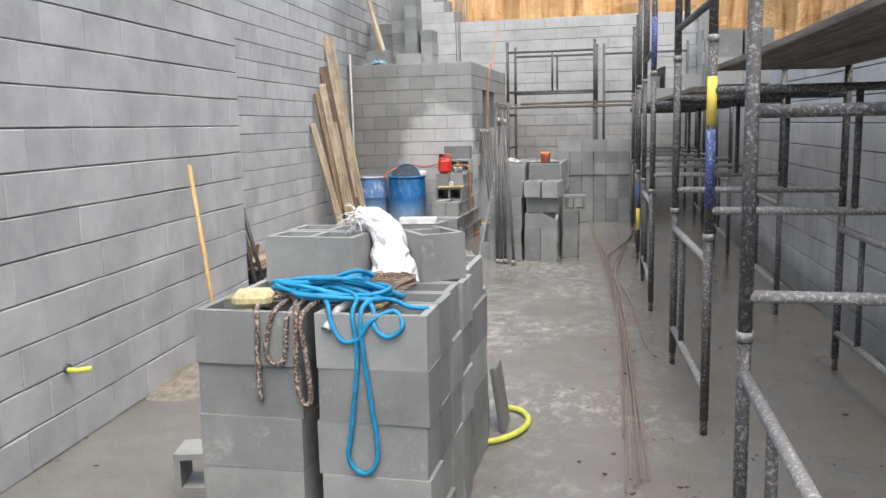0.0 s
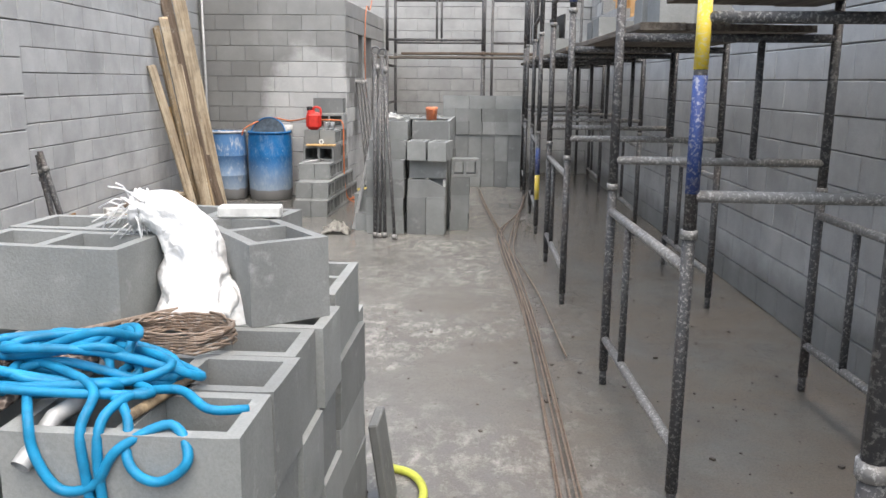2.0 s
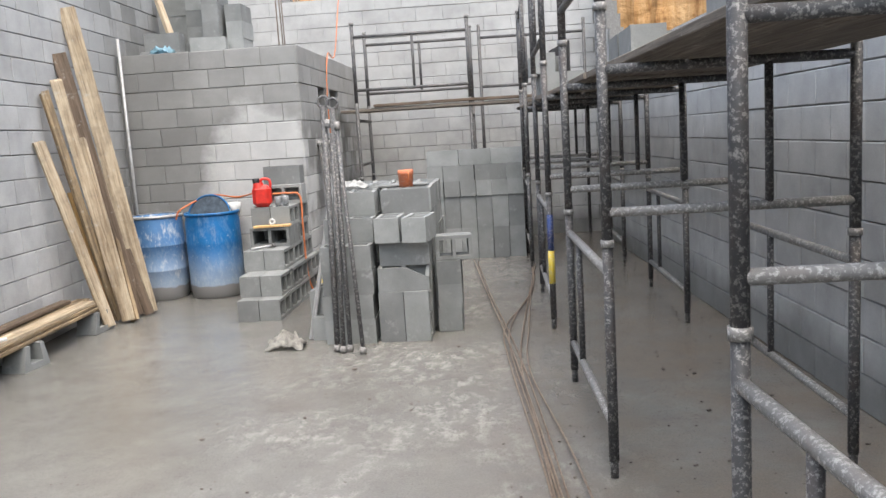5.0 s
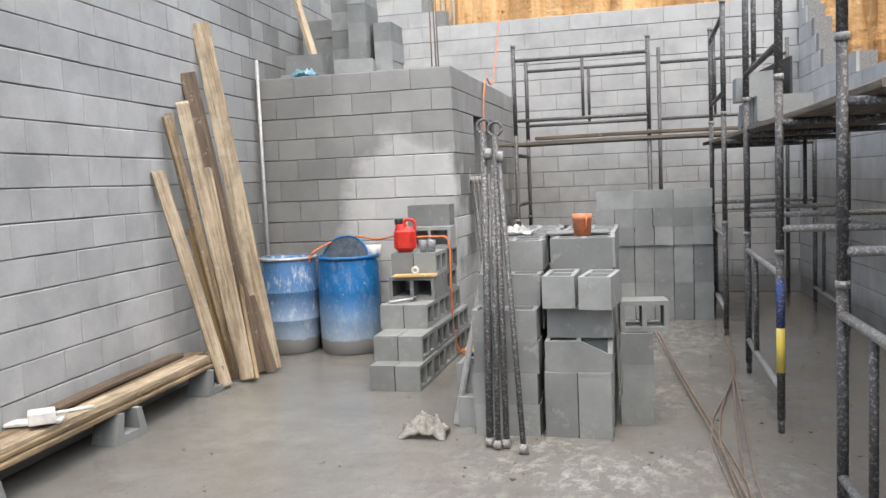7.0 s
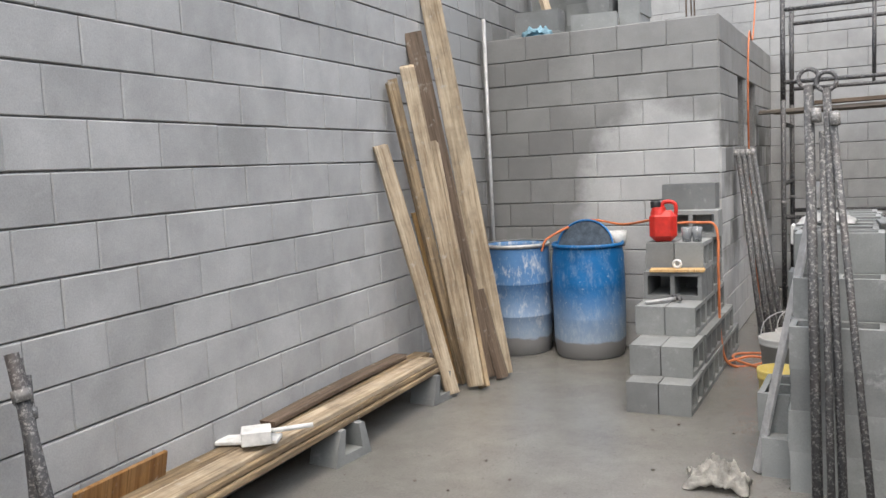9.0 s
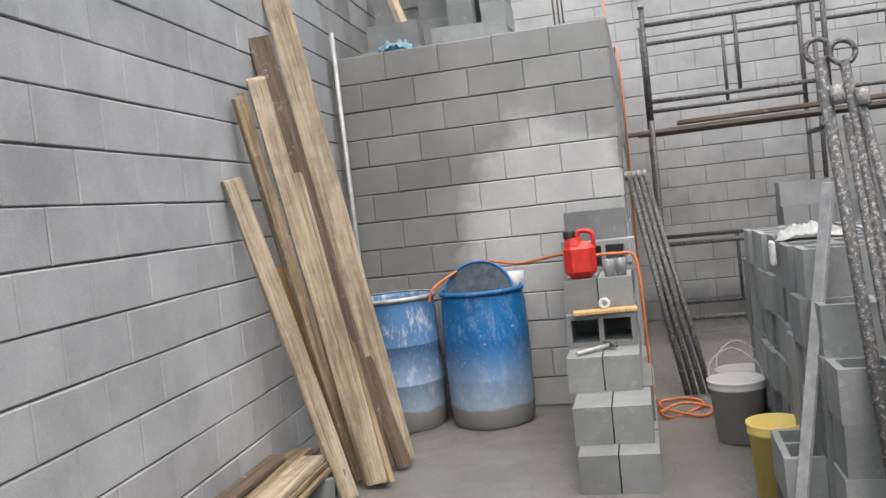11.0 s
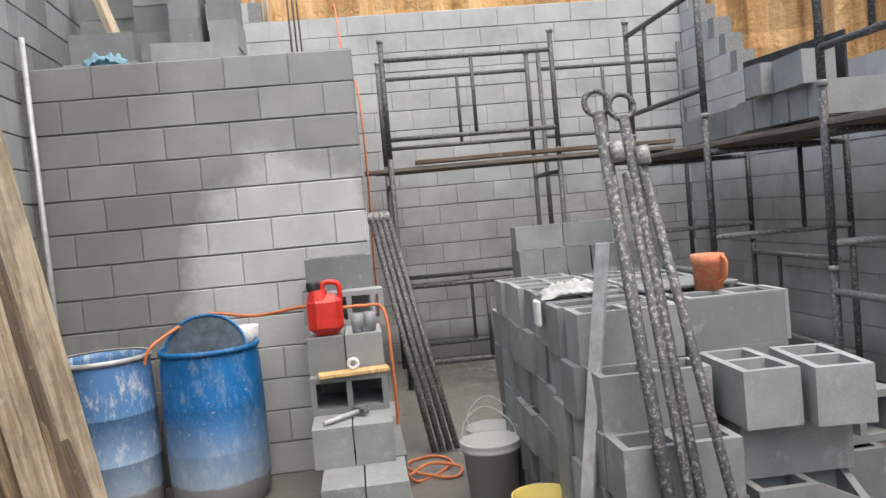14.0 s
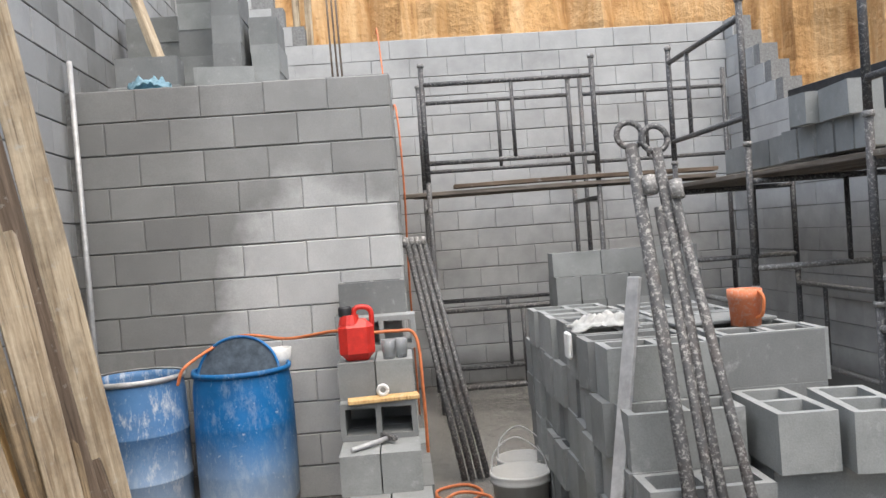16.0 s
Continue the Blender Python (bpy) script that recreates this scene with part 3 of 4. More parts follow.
# block store by the back wall
S = "block store by the back wall"
for i in range(6):
    for k in range(2):
        upright(3.30 + 0.197 * i, 14.42, 0.39 * k, 0, group=S)
        upright(3.30 + 0.197 * i, 14.62, 0.39 * k, 0, group=S)
    block(3.30 + 0.197 * i, 14.5, 0.785, 90, group=S)
    block(3.30 + 0.197 * i, 14.5, 0.975, 90, group=S)
for i in range(3):
    block(3.40 + 0.395 * i, 14.5, 1.165, group=S)

# blocks on the enclosure roof
S = "blocks on the enclosure roof"
RZ = 2.602
block(0.46, 13.32, RZ + 0.05, 0, group=S, label="grey block on the enclosure roof")
sl = part("concrete_slab", newbox(0.46, 0.24, 0.05, pose(0.45, 13.32, RZ), 0.004), M_STACK)
tagged(sl, "thin concrete slab under a block on the roof", "slab")
for k in range(6):
    block(0.92, 13.75, RZ + 0.19 * k, 90, group=S, label="grey block in a rough pier on the roof")
    block(0.72, 13.98, RZ + 0.19 * k, 0, group=S)
for k in range(3):
    block(1.16, 13.85, RZ + 0.19 * k, 90, group=S)
block(0.9, 13.5, RZ, 10, group=S)
for k in range(4):
    block(0.25, 14.3, RZ + 0.19 * k, 0, group=S)

# blocks on the scaffold deck
S = "blocks on the scaffold deck"
DZ = 1.86


def xin(y):
    """Line of the inner scaffold legs."""
    return float(np.interp(y, [2.0, 3.2, 4.75, 6.07, 7.67, 9.1, 10.5, 12.0, 13.4, 14.9], [4.77, 4.73, 4.75, 4.655, 4.55, 4.505, 4.47, 4.46, 4.42, 4.42]))


def deck_block(x, y, k, rz, label="pale concrete block on the scaffold deck"):
    block(xin(y) + x, y, DZ + 0.03 + 0.19 * k, rz, group=S, label=label)


for y0 in (14.12, 13.72):
    deck_block(0.30, y0, 0, 90)
deck_block(0.28, 13.34, 0, 84)
for y0 in (13.02, 12.80, 12.60, 12.40, 12.20):
    deck_block(0.29, y0, 0, 0, "pale concrete block laid crosswise on the scaffold deck")
deck_block(0.20, 12.74, 1, 4, "pale concrete block on the upper course of the deck pile")
deck_block(0.16, 12.42, 1, 86, "pale concrete block on the upper course of the deck pile")
for y0, n in ((9.3, 2), (8.9, 1), (7.2, 2)):
    for i in range(n):
        deck_block(0.42 + 0.2 * i, y0, 0, 90)
for i in range(2):
    for k in range(2):
        deck_block(0.42 + 0.2 * i, 6.8, k, 90)

# ---------------------------------------------------------------- scaffolding
TR = 0.0235


def panel(tower, a, b, z0, mat_leg=M_TUBE, mat_bar=M_TUBE_G, strut=0.3, h=0.98, rails=(0.17, 0.85)):
    """One welded frame between the legs a and b (x, y): two legs, two rails, a strut, collars."""
    A, B = Vector((*a, z0)), Vector((*b, z0))
    up = Vector((0, 0, 1))
    for P in (A, B):
        leg = part("leg", tube(P, P + up * h, TR), mat_leg, tower)
        part("collar", tube(P + up * (h - 0.02), P + up * (h + 0.012), TR * 1.28), M_TUBE_C, leg)
    for zz in rails:
        part("rail", tube(A + up * zz, B + up * zz, TR * 0.9), mat_bar, tower)
    S0 = A.lerp(B, strut)
    part("strut", tube(S0 + up * rails[0], S0 + up * rails[1], TR * 0.75), mat_leg, tower)


def tower_at(y0, y1, levels=3, guard=True, colour=None, label="steel tube scaffold tower with cement-crusted rails", low=0.0):
    t = thing("scaffold_tower", label, "scaffold", group="scaffold towers along the wall")
    c = [(xin(y0), y0), (xin(y1), y1), (xin(y1) + 1.03, y1), (xin(y0) + 1.03, y0)]
    for q in c:
        part("foot", tube((*q, 0.003), (*q, 0.12), TR * 0.8), M_TUBE_G, t)
    panel(t, c[1], c[0], 0.08, colour or M_TUBE, M_TUBE_C, h=0.98 - low, rails=(0.17, 0.85 - low))
    panel(t, c[2], c[3], 0.08, M_TUBE, M_TUBE_C, h=0.98 - low, rails=(0.17, 0.85 - low))
    for p, q in ((c[1], c[2]), (c[0], c[3])):
        P, Q = Vector((*p, 1.07 - low)), Vector((*q, 1.07 - low))
        up = Vector((0, 0, 1))
        for R in (P, Q):
            leg = part("leg", tube(R, R + up * (0.98 + low), TR), M_TUBE, t)
            part("collar", tube(R + up * (0.96 + low), R + up * (0.992 + low), TR * 1.28), M_TUBE_C, leg)
        for zz in (0.12, 0.72):
            part("rail", tube(P + up * zz, Q + up * zz, TR * 0.9), M_TUBE_G if zz > 0.2 else M_TUBE_C, t)
        S0 = P.lerp(Q, 0.66)
        part("strut", tube(S0 + up * 0.12, S0 + up * 0.72, TR * 0.75), M_TUBE, t)
    if guard:
        panel(t, c[1], c[0], 2.06, M_TUBE, M_TUBE_G)
    return t


tower_at(1.5, 3.2, guard=True, low=0.12)
tower_at(4.75, 6.07, guard=True)
tower_at(7.67, 9.10, guard=True)
tower_at(10.50, 12.00, guard=True)
tower_at(13.40, 14.90, guard=True)


def paint_bands():
    """Yellow and blue paint left on two of the tubes."""
    for name, x, y, z0, z1, mat, lab in (("paint_band", xin(10.5), 10.5, 0.36, 0.62, M_YELLOW, "yellow"), ("paint_band", xin(10.5), 10.5, 0.62, 0.90, M_TUBE_B, "blue"),
                                  ("paint_band", xin(4.75), 4.75, 1.62, 1.86, M_YELLOW, "yellow"), ("paint_band", xin(4.75), 4.75, 1.20, 1.60, M_TUBE_B, "blue"),
                                  ("paint_band", xin(7.67), 7.67, 2.1, 2.5, M_TUBE_B, "blue")):
        part(name, tube((x, y, z0), (x, y, z1), TR + 0.0015), mat, [o for o in scene.objects if o.name.startswith("scaffold_tower")][{10.5: 3, 4.75: 1, 7.67: 2}[y]], lab + " painted stretch of tube")


paint_bands()

# tower by the back wall with its own deck
bt = thing("scaffold_tower", "steel tube scaffold tower against the back wall", "scaffold", group="scaffold towers along the wall")
for yy in (15.0, 16.02):
    panel(bt, (2.28, yy), (3.77, yy), 0.05, M_TUBE, M_TUBE_G, strut=0.5, h=1.0)
    panel(bt, (2.28, yy), (3.77, yy), 2.02, M_TUBE, M_TUBE_G, strut=0.52, h=1.02)
for xx in (2.28, 3.77):
    for yy in (15.0, 16.02):
        part("leg", tube((xx, yy, 0.003), (xx, yy, 2.03), TR), M_TUBE, bt)
    for zz in (1.22, 1.80):
        part("rail", tube((xx, 15.0, zz), (xx, 16.02, zz), TR * 0.9), M_TUBE_G, bt)
for xx in (3.9, 5.36):
    part("leg", tube((xx, 16.05, 0.003), (xx, 16.05, 3.05), TR), M_TUBE, bt)
for zz in (2.19, 2.87):
    part("rail", tube((3.9, 16.05, zz), (5.36, 16.05, zz), TR * 0.9), M_TUBE_G, bt)
part("strut", tube((4.55, 16.05, 2.19), (4.55, 16.05, 2.87), TR * 0.75), M_TUBE, bt)


def deck(x, y, z, L, w, rz, seed, mat=M_DECK, label="dark weathered scaffold board", rx=0):
    ob = part("scaffold_board", rough_board(L, w, 0.035, seed), mat)
    ob.matrix_basis = pose(x, y, z, 0, 0, rz) @ pose(0, 0, 0, -90 + rx, 0, 0)
    return tagged(ob, label, "board", "scaffold deck boards")


for k, (y0, L) in enumerate(((2.3, 3.9), (6.05, 3.1), (8.9, 3.1), (11.75, 3.9))):
    for i in range(4):
        deck(xin(y0) + (0.42 if k == 0 else 0.20) + (0.19 if k == 0 else 0.225) * i, y0 + 0.05 * i, (1.98 if k == 0 else 1.84) + 0.004 * (k % 2), L, 0.22, 2.6, k * 10 + i)
for i in range(3):
    d = deck(2.05 + 0.1 * i, 15.12 + 0.26 * i, 1.925 + 0.003 * i, 2.75, 0.23, -91.5, 80 + i, (M_DECK, M_WOOD_D, M_WOOD_G)[i])
deck(2.5, 15.05, 1.98, 2.3, 0.16, -91, 90, M_WOOD_D, "rusty brown board lying on the back deck")

# tarred board standing on the deck
tb = part("tarred_board", newbox(1.0, 0.02, 0.3, None, 0.003), M_TAR)
tb.matrix_basis = pose(xin(12.9) + 0.33, 12.84, DZ + 0.224, 0, 0, 97)
tagged(tb, "black tar-smeared board standing on deck blocks", "board")

# ---------------------------------------------------------------- planks by the left wall
P = "planks leaning on the wall"


def lean(a, b, w, th, mat, seed, roll=0, label="pale sawn timber plank leaning on the block wall", name="plank"):
    L = (Vector(b) - Vector(a)).length
    ob = part(name, rough_board(L, w, th, seed), mat)
    ob.matrix_basis = aim(a, b, roll)
    return tagged(ob, label, "plank", P)


lean((0.53, 11.19, 0.02), (0.20, 10.98, 1.69), 0.10, 0.035, M_WOOD, 1, 112)
lean((0.47, 11.50, 0.02), (0.20, 11.16, 2.12), 0.09, 0.035, M_WOOD_G, 2, 112, "weathered timber plank leaning on the block wall")
lean((0.56, 11.47, 0.02), (0.20, 11.38, 2.24), 0.10, 0.035, M_WOOD, 3, 108, "worn pale timber plank leaning on the block wall")
lean((0.57, 11.68, 0.02), (0.16, 11.56, 2.48), 0.13, 0.035, M_WOOD_D, 4, 108, "dark brown plank leaning on the block wall")
lean((0.615, 11.40, 0.02), (0.29, 11.50, 1.72), 0.11, 0.035, M_WOOD, 5, 110)
lean((0.635, 11.80, 0.02), (0.15, 11.82, 2.93), 0.15, 0.035, M_WOOD, 6, 108, "long pale plank with rough bark edge, leaning")
lean((0.66, 11.42, 0.02), (0.43, 11.66, 0.76), 0.10, 0.035, M_WOOD_G, 7, 108, "short weathered plank leaning on others")
lean((0.68, 11.70, 0.02), (0.50, 11.72, 0.66), 0.085, 0.035, M_WOOD_D, 8, 108, "short dark plank leaning on others")
lean((0.44, 11.52, 0.02), (0.24, 11.38, 1.25), 0.115, 0.035, M_WOOD_Y, 9, 105, "yellowish board leaning behind planks")
cp = part("conduit_pipe", tube((0.16, 12.82, 0.003), (0.09, 12.95, 2.78), 0.017), M_GALV)
tagged(cp, "thin grey conduit pipe standing in the wall corner", "pipe")

# long boards lying on blocks along the wall
for i, (x0, y0, x1, y1, z, mat, w) in enumerate(((0.52, 8.28, 0.39, 11.20, 0.204, M_WOOD_G, 0.17), (0.36, 8.32, 0.25, 11.30, 0.204, M_WOOD_G, 0.15),
                                              (0.50, 8.35, 0.38, 11.16, 0.234, M_WOOD_G, 0.16), (0.345, 8.30, 0.255, 11.36, 0.234, M_DECK, 0.14),
                                              (0.485, 8.30, 0.385, 11.12, 0.264, M_WOOD, 0.13), (0.35, 8.55, 0.27, 11.26, 0.264, M_WOOD_G, 0.12),
                                              (0.31, 9.55, 0.22, 11.05, 0.294, M_WOOD_D, 0.10))):
    L = math.dist((x0, y0), (x1, y1))
    ob = part("plank", rough_board(L, w, 0.028, 40 + i), mat)
    ob.matrix_basis = aim((x0, y0, z), (x1, y1, z), 0) @ pose(0, 0, 0, 0, 0, 0)
    tagged(ob, "weathered plank lying on concrete blocks along the wall", "plank", "planks lying along the wall")


def channel_mesh():
    """Cut half block: a grey concrete trough lying upside down."""
    bm = bmesh.new()
    pr = [(-0.15, 0), (0.15, 0), (0.10, 0.185), (0.055, 0.185), (0.075, 0.05), (-0.075, 0.05), (-0.055, 0.185), (-0.10, 0.185)]
    a = [bm.verts.new((x, -0.095, z)) for x, z in pr]
    b = [bm.verts.new((x, 0.095, z)) for x, z in pr]
    for k in range(8):
        bm.faces.new((a[k], a[(k + 1) % 8], b[(k + 1) % 8], b[k]))
    bm.faces.new(a[::-1])
    bm.faces.new(b)
    return mesh_of("channel_block", bm, M_STACK)


CH = channel_mesh()
for y in (8.7, 9.95, 11.12):
    ob = new("channel_block", CH)
    ob.matrix_basis = pose(0.47 - 0.035 * (y - 9.9), y, 0.002, 0, 0, 84)
    tagged(ob, "grey concrete channel block propping the boards", "concrete block", "board supports")

# tool left on the boards
tl = thing("wall_float", "white plastered float and bracket lying on the boards", "tool", (0.38, 9.33, 0.282), 25)
part("blade", newbox(0.30, 0.11, 0.02, pose(0, 0, 0), 0.004), M_WHITE, tl)
part("bracket", newbox(0.14, 0.12, 0.07, pose(0.06, -0.08, 0.02, 0, 0, 15), 0.006), M_WHITE, tl)
part("handle", tube((0.08, 0.02, 0.04), (0.30, 0.07, 0.05), 0.012), M_WHITE, tl)
bo = part("board_offcut", newbox(0.5, 0.02, 0.14, None, 0.003), M_WOOD_O)
bo.matrix_basis = pose(0.31, 8.62, 0.25, 12, 0, 94)
tagged(bo, "orange-brown board offcut propped on the boards", "board")

wh = part("weep_hole", tube((0.232, 9.32, 0.47), (0.252, 9.32, 0.47), 0.016), M_BLACK)
tagged(wh, "small dark weep hole in the block wall", "hole", kind="structure")

# scaffold frames leaning at the wall corner
for a, b in (((0.76, 8.05, 0.024), (0.50, 8.08, 1.0)), ((0.62, 8.10, 0.024), (0.46, 8.12, 0.97)), ((0.70, 7.98, 0.024), (0.44, 8.16, 0.90))):
    ob = part("scaffold_pole", tube(a, b, TR), M_TUBE)
    d = Vector(b) - Vector(a)
    part("collar", tube(Vector(a) + d * 0.84, Vector(a) + d * 0.88, TR * 1.35), M_TUBE_C, ob)
    tagged(ob, "dark cement-splashed scaffold pole leaning upright", "pole", "leaning poles by the jog")

# ---------------------------------------------------------------- drums
def drum(x, y, mat, r, h, label, lid):
    t = thing("plastic_drum", label, "drum", (x, y, 0.003), group="blue drums")
    rib = 1.003 if lid else 1.016
    pr = [(r * 0.90, 0), (r * 0.95, 0.02), (r * 0.99, 0.12), (r, 0.305), (r * rib, 0.312), (r * rib, 0.322), (r, 0.33), (r * 1.005, 0.45), (r, 0.565), (r * rib, 0.572), (r * rib, 0.582), (r, 0.59),
          (r * 0.985, h - 0.10), (r * 0.95, h - 0.03), (r * 0.955, h), (r * 0.92, h), (r * 0.92, h - 0.04), (r * 0.95, 0.3), (r * 0.9, 0.02), (0.001, 0.02)]
    part("body", lathe(pr, 40), mat, t)
    part("rim", lathe([(r * 0.93, h - 0.005), (r * 0.985, h - 0.02), (r * 1.0, h - 0.005), (r * 0.985, h + 0.012), (r * 0.93, h + 0.008)], 40), M_DRUM if lid else M_GALV, t)
    part("contents", lathe([(0.001, h - 0.12), (r * 0.915, h - 0.12)], 40), M_MORTAR, t, "grey slurry")
    if lid:
        bm = bmesh.new()
        n = 20
        f = [bm.verts.new((0.24 * math.cos(math.pi * k / n), 0, 0.22 * math.sin(math.pi * k / n))) for k in range(n + 1)]
        g2 = [bm.verts.new((v.co.x, 0.014, v.co.z)) for v in f]
        bm.faces.new(f)
        bm.faces.new(g2[::-1])
        for k in range(n + 1):
            j = (k + 1) % (n + 1)
            bm.faces.new((f[k], g2[k], g2[j], f[j]))
        ob = part("cut_lid", bm, M_DRUM_L, t, "half of the cut drum lid standing up")
        ob.matrix_basis = pose(-0.01, -0.05, h - 0.03, -14, 0, -8)
        part("lid_edge", sweep(bmesh.new(), [(0.24 * math.cos(math.pi * k / n), 0, 0.22 * math.sin(math.pi * k / n)) for k in range(n + 1)], 0.009, 6), M_DRUM, ob)


M_DRUM_L = plain_material("drum_lid_grey", (0.09, 0.12, 0.155), 0.6, 0.5)
drum(1.03, 12.68, M_DRUM, 0.285, 0.885, "scuffed blue plastic drum with a half-cut lid, cement at its foot", True)
drum(0.43, 12.66, M_DRUM_F, 0.275, 0.885, "faded blue drum crusted with cement", False)
wb = part("white_tub", lathe([(0.001, 0), (0.06, 0), (0.075, 0.12), (0.07, 0.12), (0.055, 0.01), (0.001, 0.01)], 20), M_WHITE)
wb.matrix_basis = pose(1.23, 12.83, 0.85)
tagged(wb, "small white plastic tub behind the blue drum", "tub")

# ---------------------------------------------------------------- things on the stepped stack
def jug(x, y, z):
    t = thing("jerry_can", "red plastic jerry can with black cap on blocks", "jerry can", (x, y, z), 8)
    bm = newbox(0.185, 0.14, 0.215, None, 0.04)
    bmesh.ops.create_cone(bm, cap_ends=True, segments=16, radius1=0.06, radius2=0.045, depth=0.05, matrix=pose(-0.03, 0, 0.215))
    part("body", bm, M_RED, t)
    part("cap", lathe([(0.034, 0.0), (0.036, 0.04), (0.030, 0.05), (0.001, 0.05)], 16), M_BLACK, t).location = (-0.05, 0, 0.235)
    part("handle", sweep(bmesh.new(), smooth_path([(-0.005, 0, 0.19), (0.0, 0, 0.265), (0.05, 0, 0.275), (0.085, 0, 0.25), (0.085, 0, 0.17)]), 0.014, 8), M_RED, t)


jug(1.735, 12.20, 0.953)
for i, (x, y) in enumerate(((1.90, 12.17), (1.965, 12.19))):
    c = part("plastic_cup", lathe([(0.001, 0), (0.03, 0), (0.038, 0.10), (0.035, 0.10), (0.028, 0.005), (0.001, 0.005)], 16), M_CLEAR)
    c.matrix_basis = pose(x, y, 0.952)
    tagged(c, "clear plastic cup on the block stack", "cup", "clear cups")
bd = part("board_offcut", newbox(0.36, 0.10, 0.02, None, 0.003), M_WOOD_Y)
bd.matrix_basis = pose(1.86, 12.03, 0.762, 0, 0, 6)
tagged(bd, "short pale board on a hollow block", "board")
tp = thing("tape_roll", "small white tape roll on the board", "tape", (1.86, 12.03, 0.814))
part("roll", sweep(bmesh.new(), [(0.024 * math.cos(a), 0, 0.024 * math.sin(a)) for a in np.linspace(0, 2 * math.pi, 17)], 0.010, 6), M_WHITE, tp)
hm = thing("hammer", "rusty claw hammer lying on a block", "hammer", (1.80, 11.86, 0.585), 40)
part("handle", tube((-0.13, 0, 0), (0.10, 0, 0.01), 0.012), M_GALV, hm)
part("head", newbox(0.03, 0.11, 0.03, pose(0.10, 0, 0), 0.006), M_TUBE_G, hm)

# orange hose: drum, stack, floor coil, up the corner
oh = part("orange_hose", sweep(bmesh.new(), smooth_path([(0.70, 12.52, 0.84), (0.76, 12.55, 0.95), (1.0, 12.80, 1.06), (1.3, 12.75, 1.03), (1.60, 12.50, 1.08), (1.74, 12.44, 1.06), (1.93, 12.45, 1.06), (2.05, 12.46, 1.02), (2.07, 12.40, 0.7), (2.08, 12.42, 0.2),
     (2.15, 12.5, 0.012), (2.38, 12.75, 0.012), (2.30, 12.95, 0.012), (2.12, 12.85, 0.02), (2.15, 12.62, 0.03), (2.36, 12.5, 0.012), (2.42, 12.62, 0.03), (2.25, 12.72, 0.04), (2.10, 12.55, 0.03)]), 0.0095, 8), M_ORANGE)
tagged(oh, "orange garden hose over blocks and coiled on the floor", "hose")
oc = part("orange_cable", sweep(bmesh.new(), smooth_path([(2.06, 14.9, 0.05), (2.05, 14.4, 1.2), (2.06, 14.2, 2.0), (2.04, 14.5, 2.62), (1.98, 15.3, 2.7), (1.92, 16.3, 3.66), (1.9, 16.7, 3.75)]), 0.008, 6), M_ORANGE)
tagged(oc, "orange cable running up over the walls", "cable")

# poles leaning on the enclosure side and on the big stack
for i in range(4):
    ob = part("scaffold_pole", tube((0, 0, 0), (-0.25 - 0.01 * i, 0.62, 1.50), 0.02), M_TUBE_G)
    ob.matrix_basis = pose(2.30 + 0.05 * i, 13.0 + 0.01 * i, 0.02)
    cl = part("end_ring", tube((-0.262 - 0.01 * i, 0.62, 1.49), (-0.268 - 0.01 * i, 0.64, 1.545), 0.028), M_TUBE_C, ob)
    tagged(ob, "grey cement-splashed scaffold pole leaning on the enclosure", "pole", "poles leaning on the enclosure")
for i, (f, h, ring) in enumerate((((2.83, 10.07), (2.775, 10.50, 1.83), 1), ((2.93, 10.05), (2.85, 10.475, 1.81), 1), ((2.885, 10.02), (2.835, 10.44, 1.62), 0), ((3.04, 9.97), (2.875, 10.43, 1.70), 1))):
    a, b = Vector((*f, 0.022)), Vector(h)
    ob = part("scaffold_brace", tube(a, b, (0.022, 0.018, 0.016, 0.016)[i]), M_TUBE_G)
    tagged(ob, "cement-splashed steel brace pole leaning on the block stack", "pole", "braces leaning on the stack")
    if ring and i < 2:
        c = b + (b - a).normalized() * 0.035
        part("ring", sweep(bmesh.new(), [c + Vector((0.042 * math.cos(q), 0.01 * math.sin(q), 0.042 * math.sin(q))) for q in np.linspace(0, 2 * math.pi, 21)], 0.010, 8), M_TUBE_G, ob)
        part("clamp", tube(b - (b - a).normalized() * 0.17 + Vector((0.03, -0.03, 0)), b - (b - a).normalized() * 0.11 + Vector((0.03, -0.03, 0)), 0.022), M_TUBE_C, ob)
    part("end_fitting", tube(a + Vector((-0.022, -0.01, 0.006)), a + Vector((0.022, -0.01, 0.006)), 0.027), M_TUBE_C, ob)
al = part("aluminium_bar", newbox(0.05, 0.02, 1.42, None, 0.003), M_GALV)
al.matrix_basis = aim((2.54, 10.45, 0.01), (2.80, 10.66, 1.37), 0)
tagged(al, "straight pale aluminium screed bar leaning on the stack", "bar")

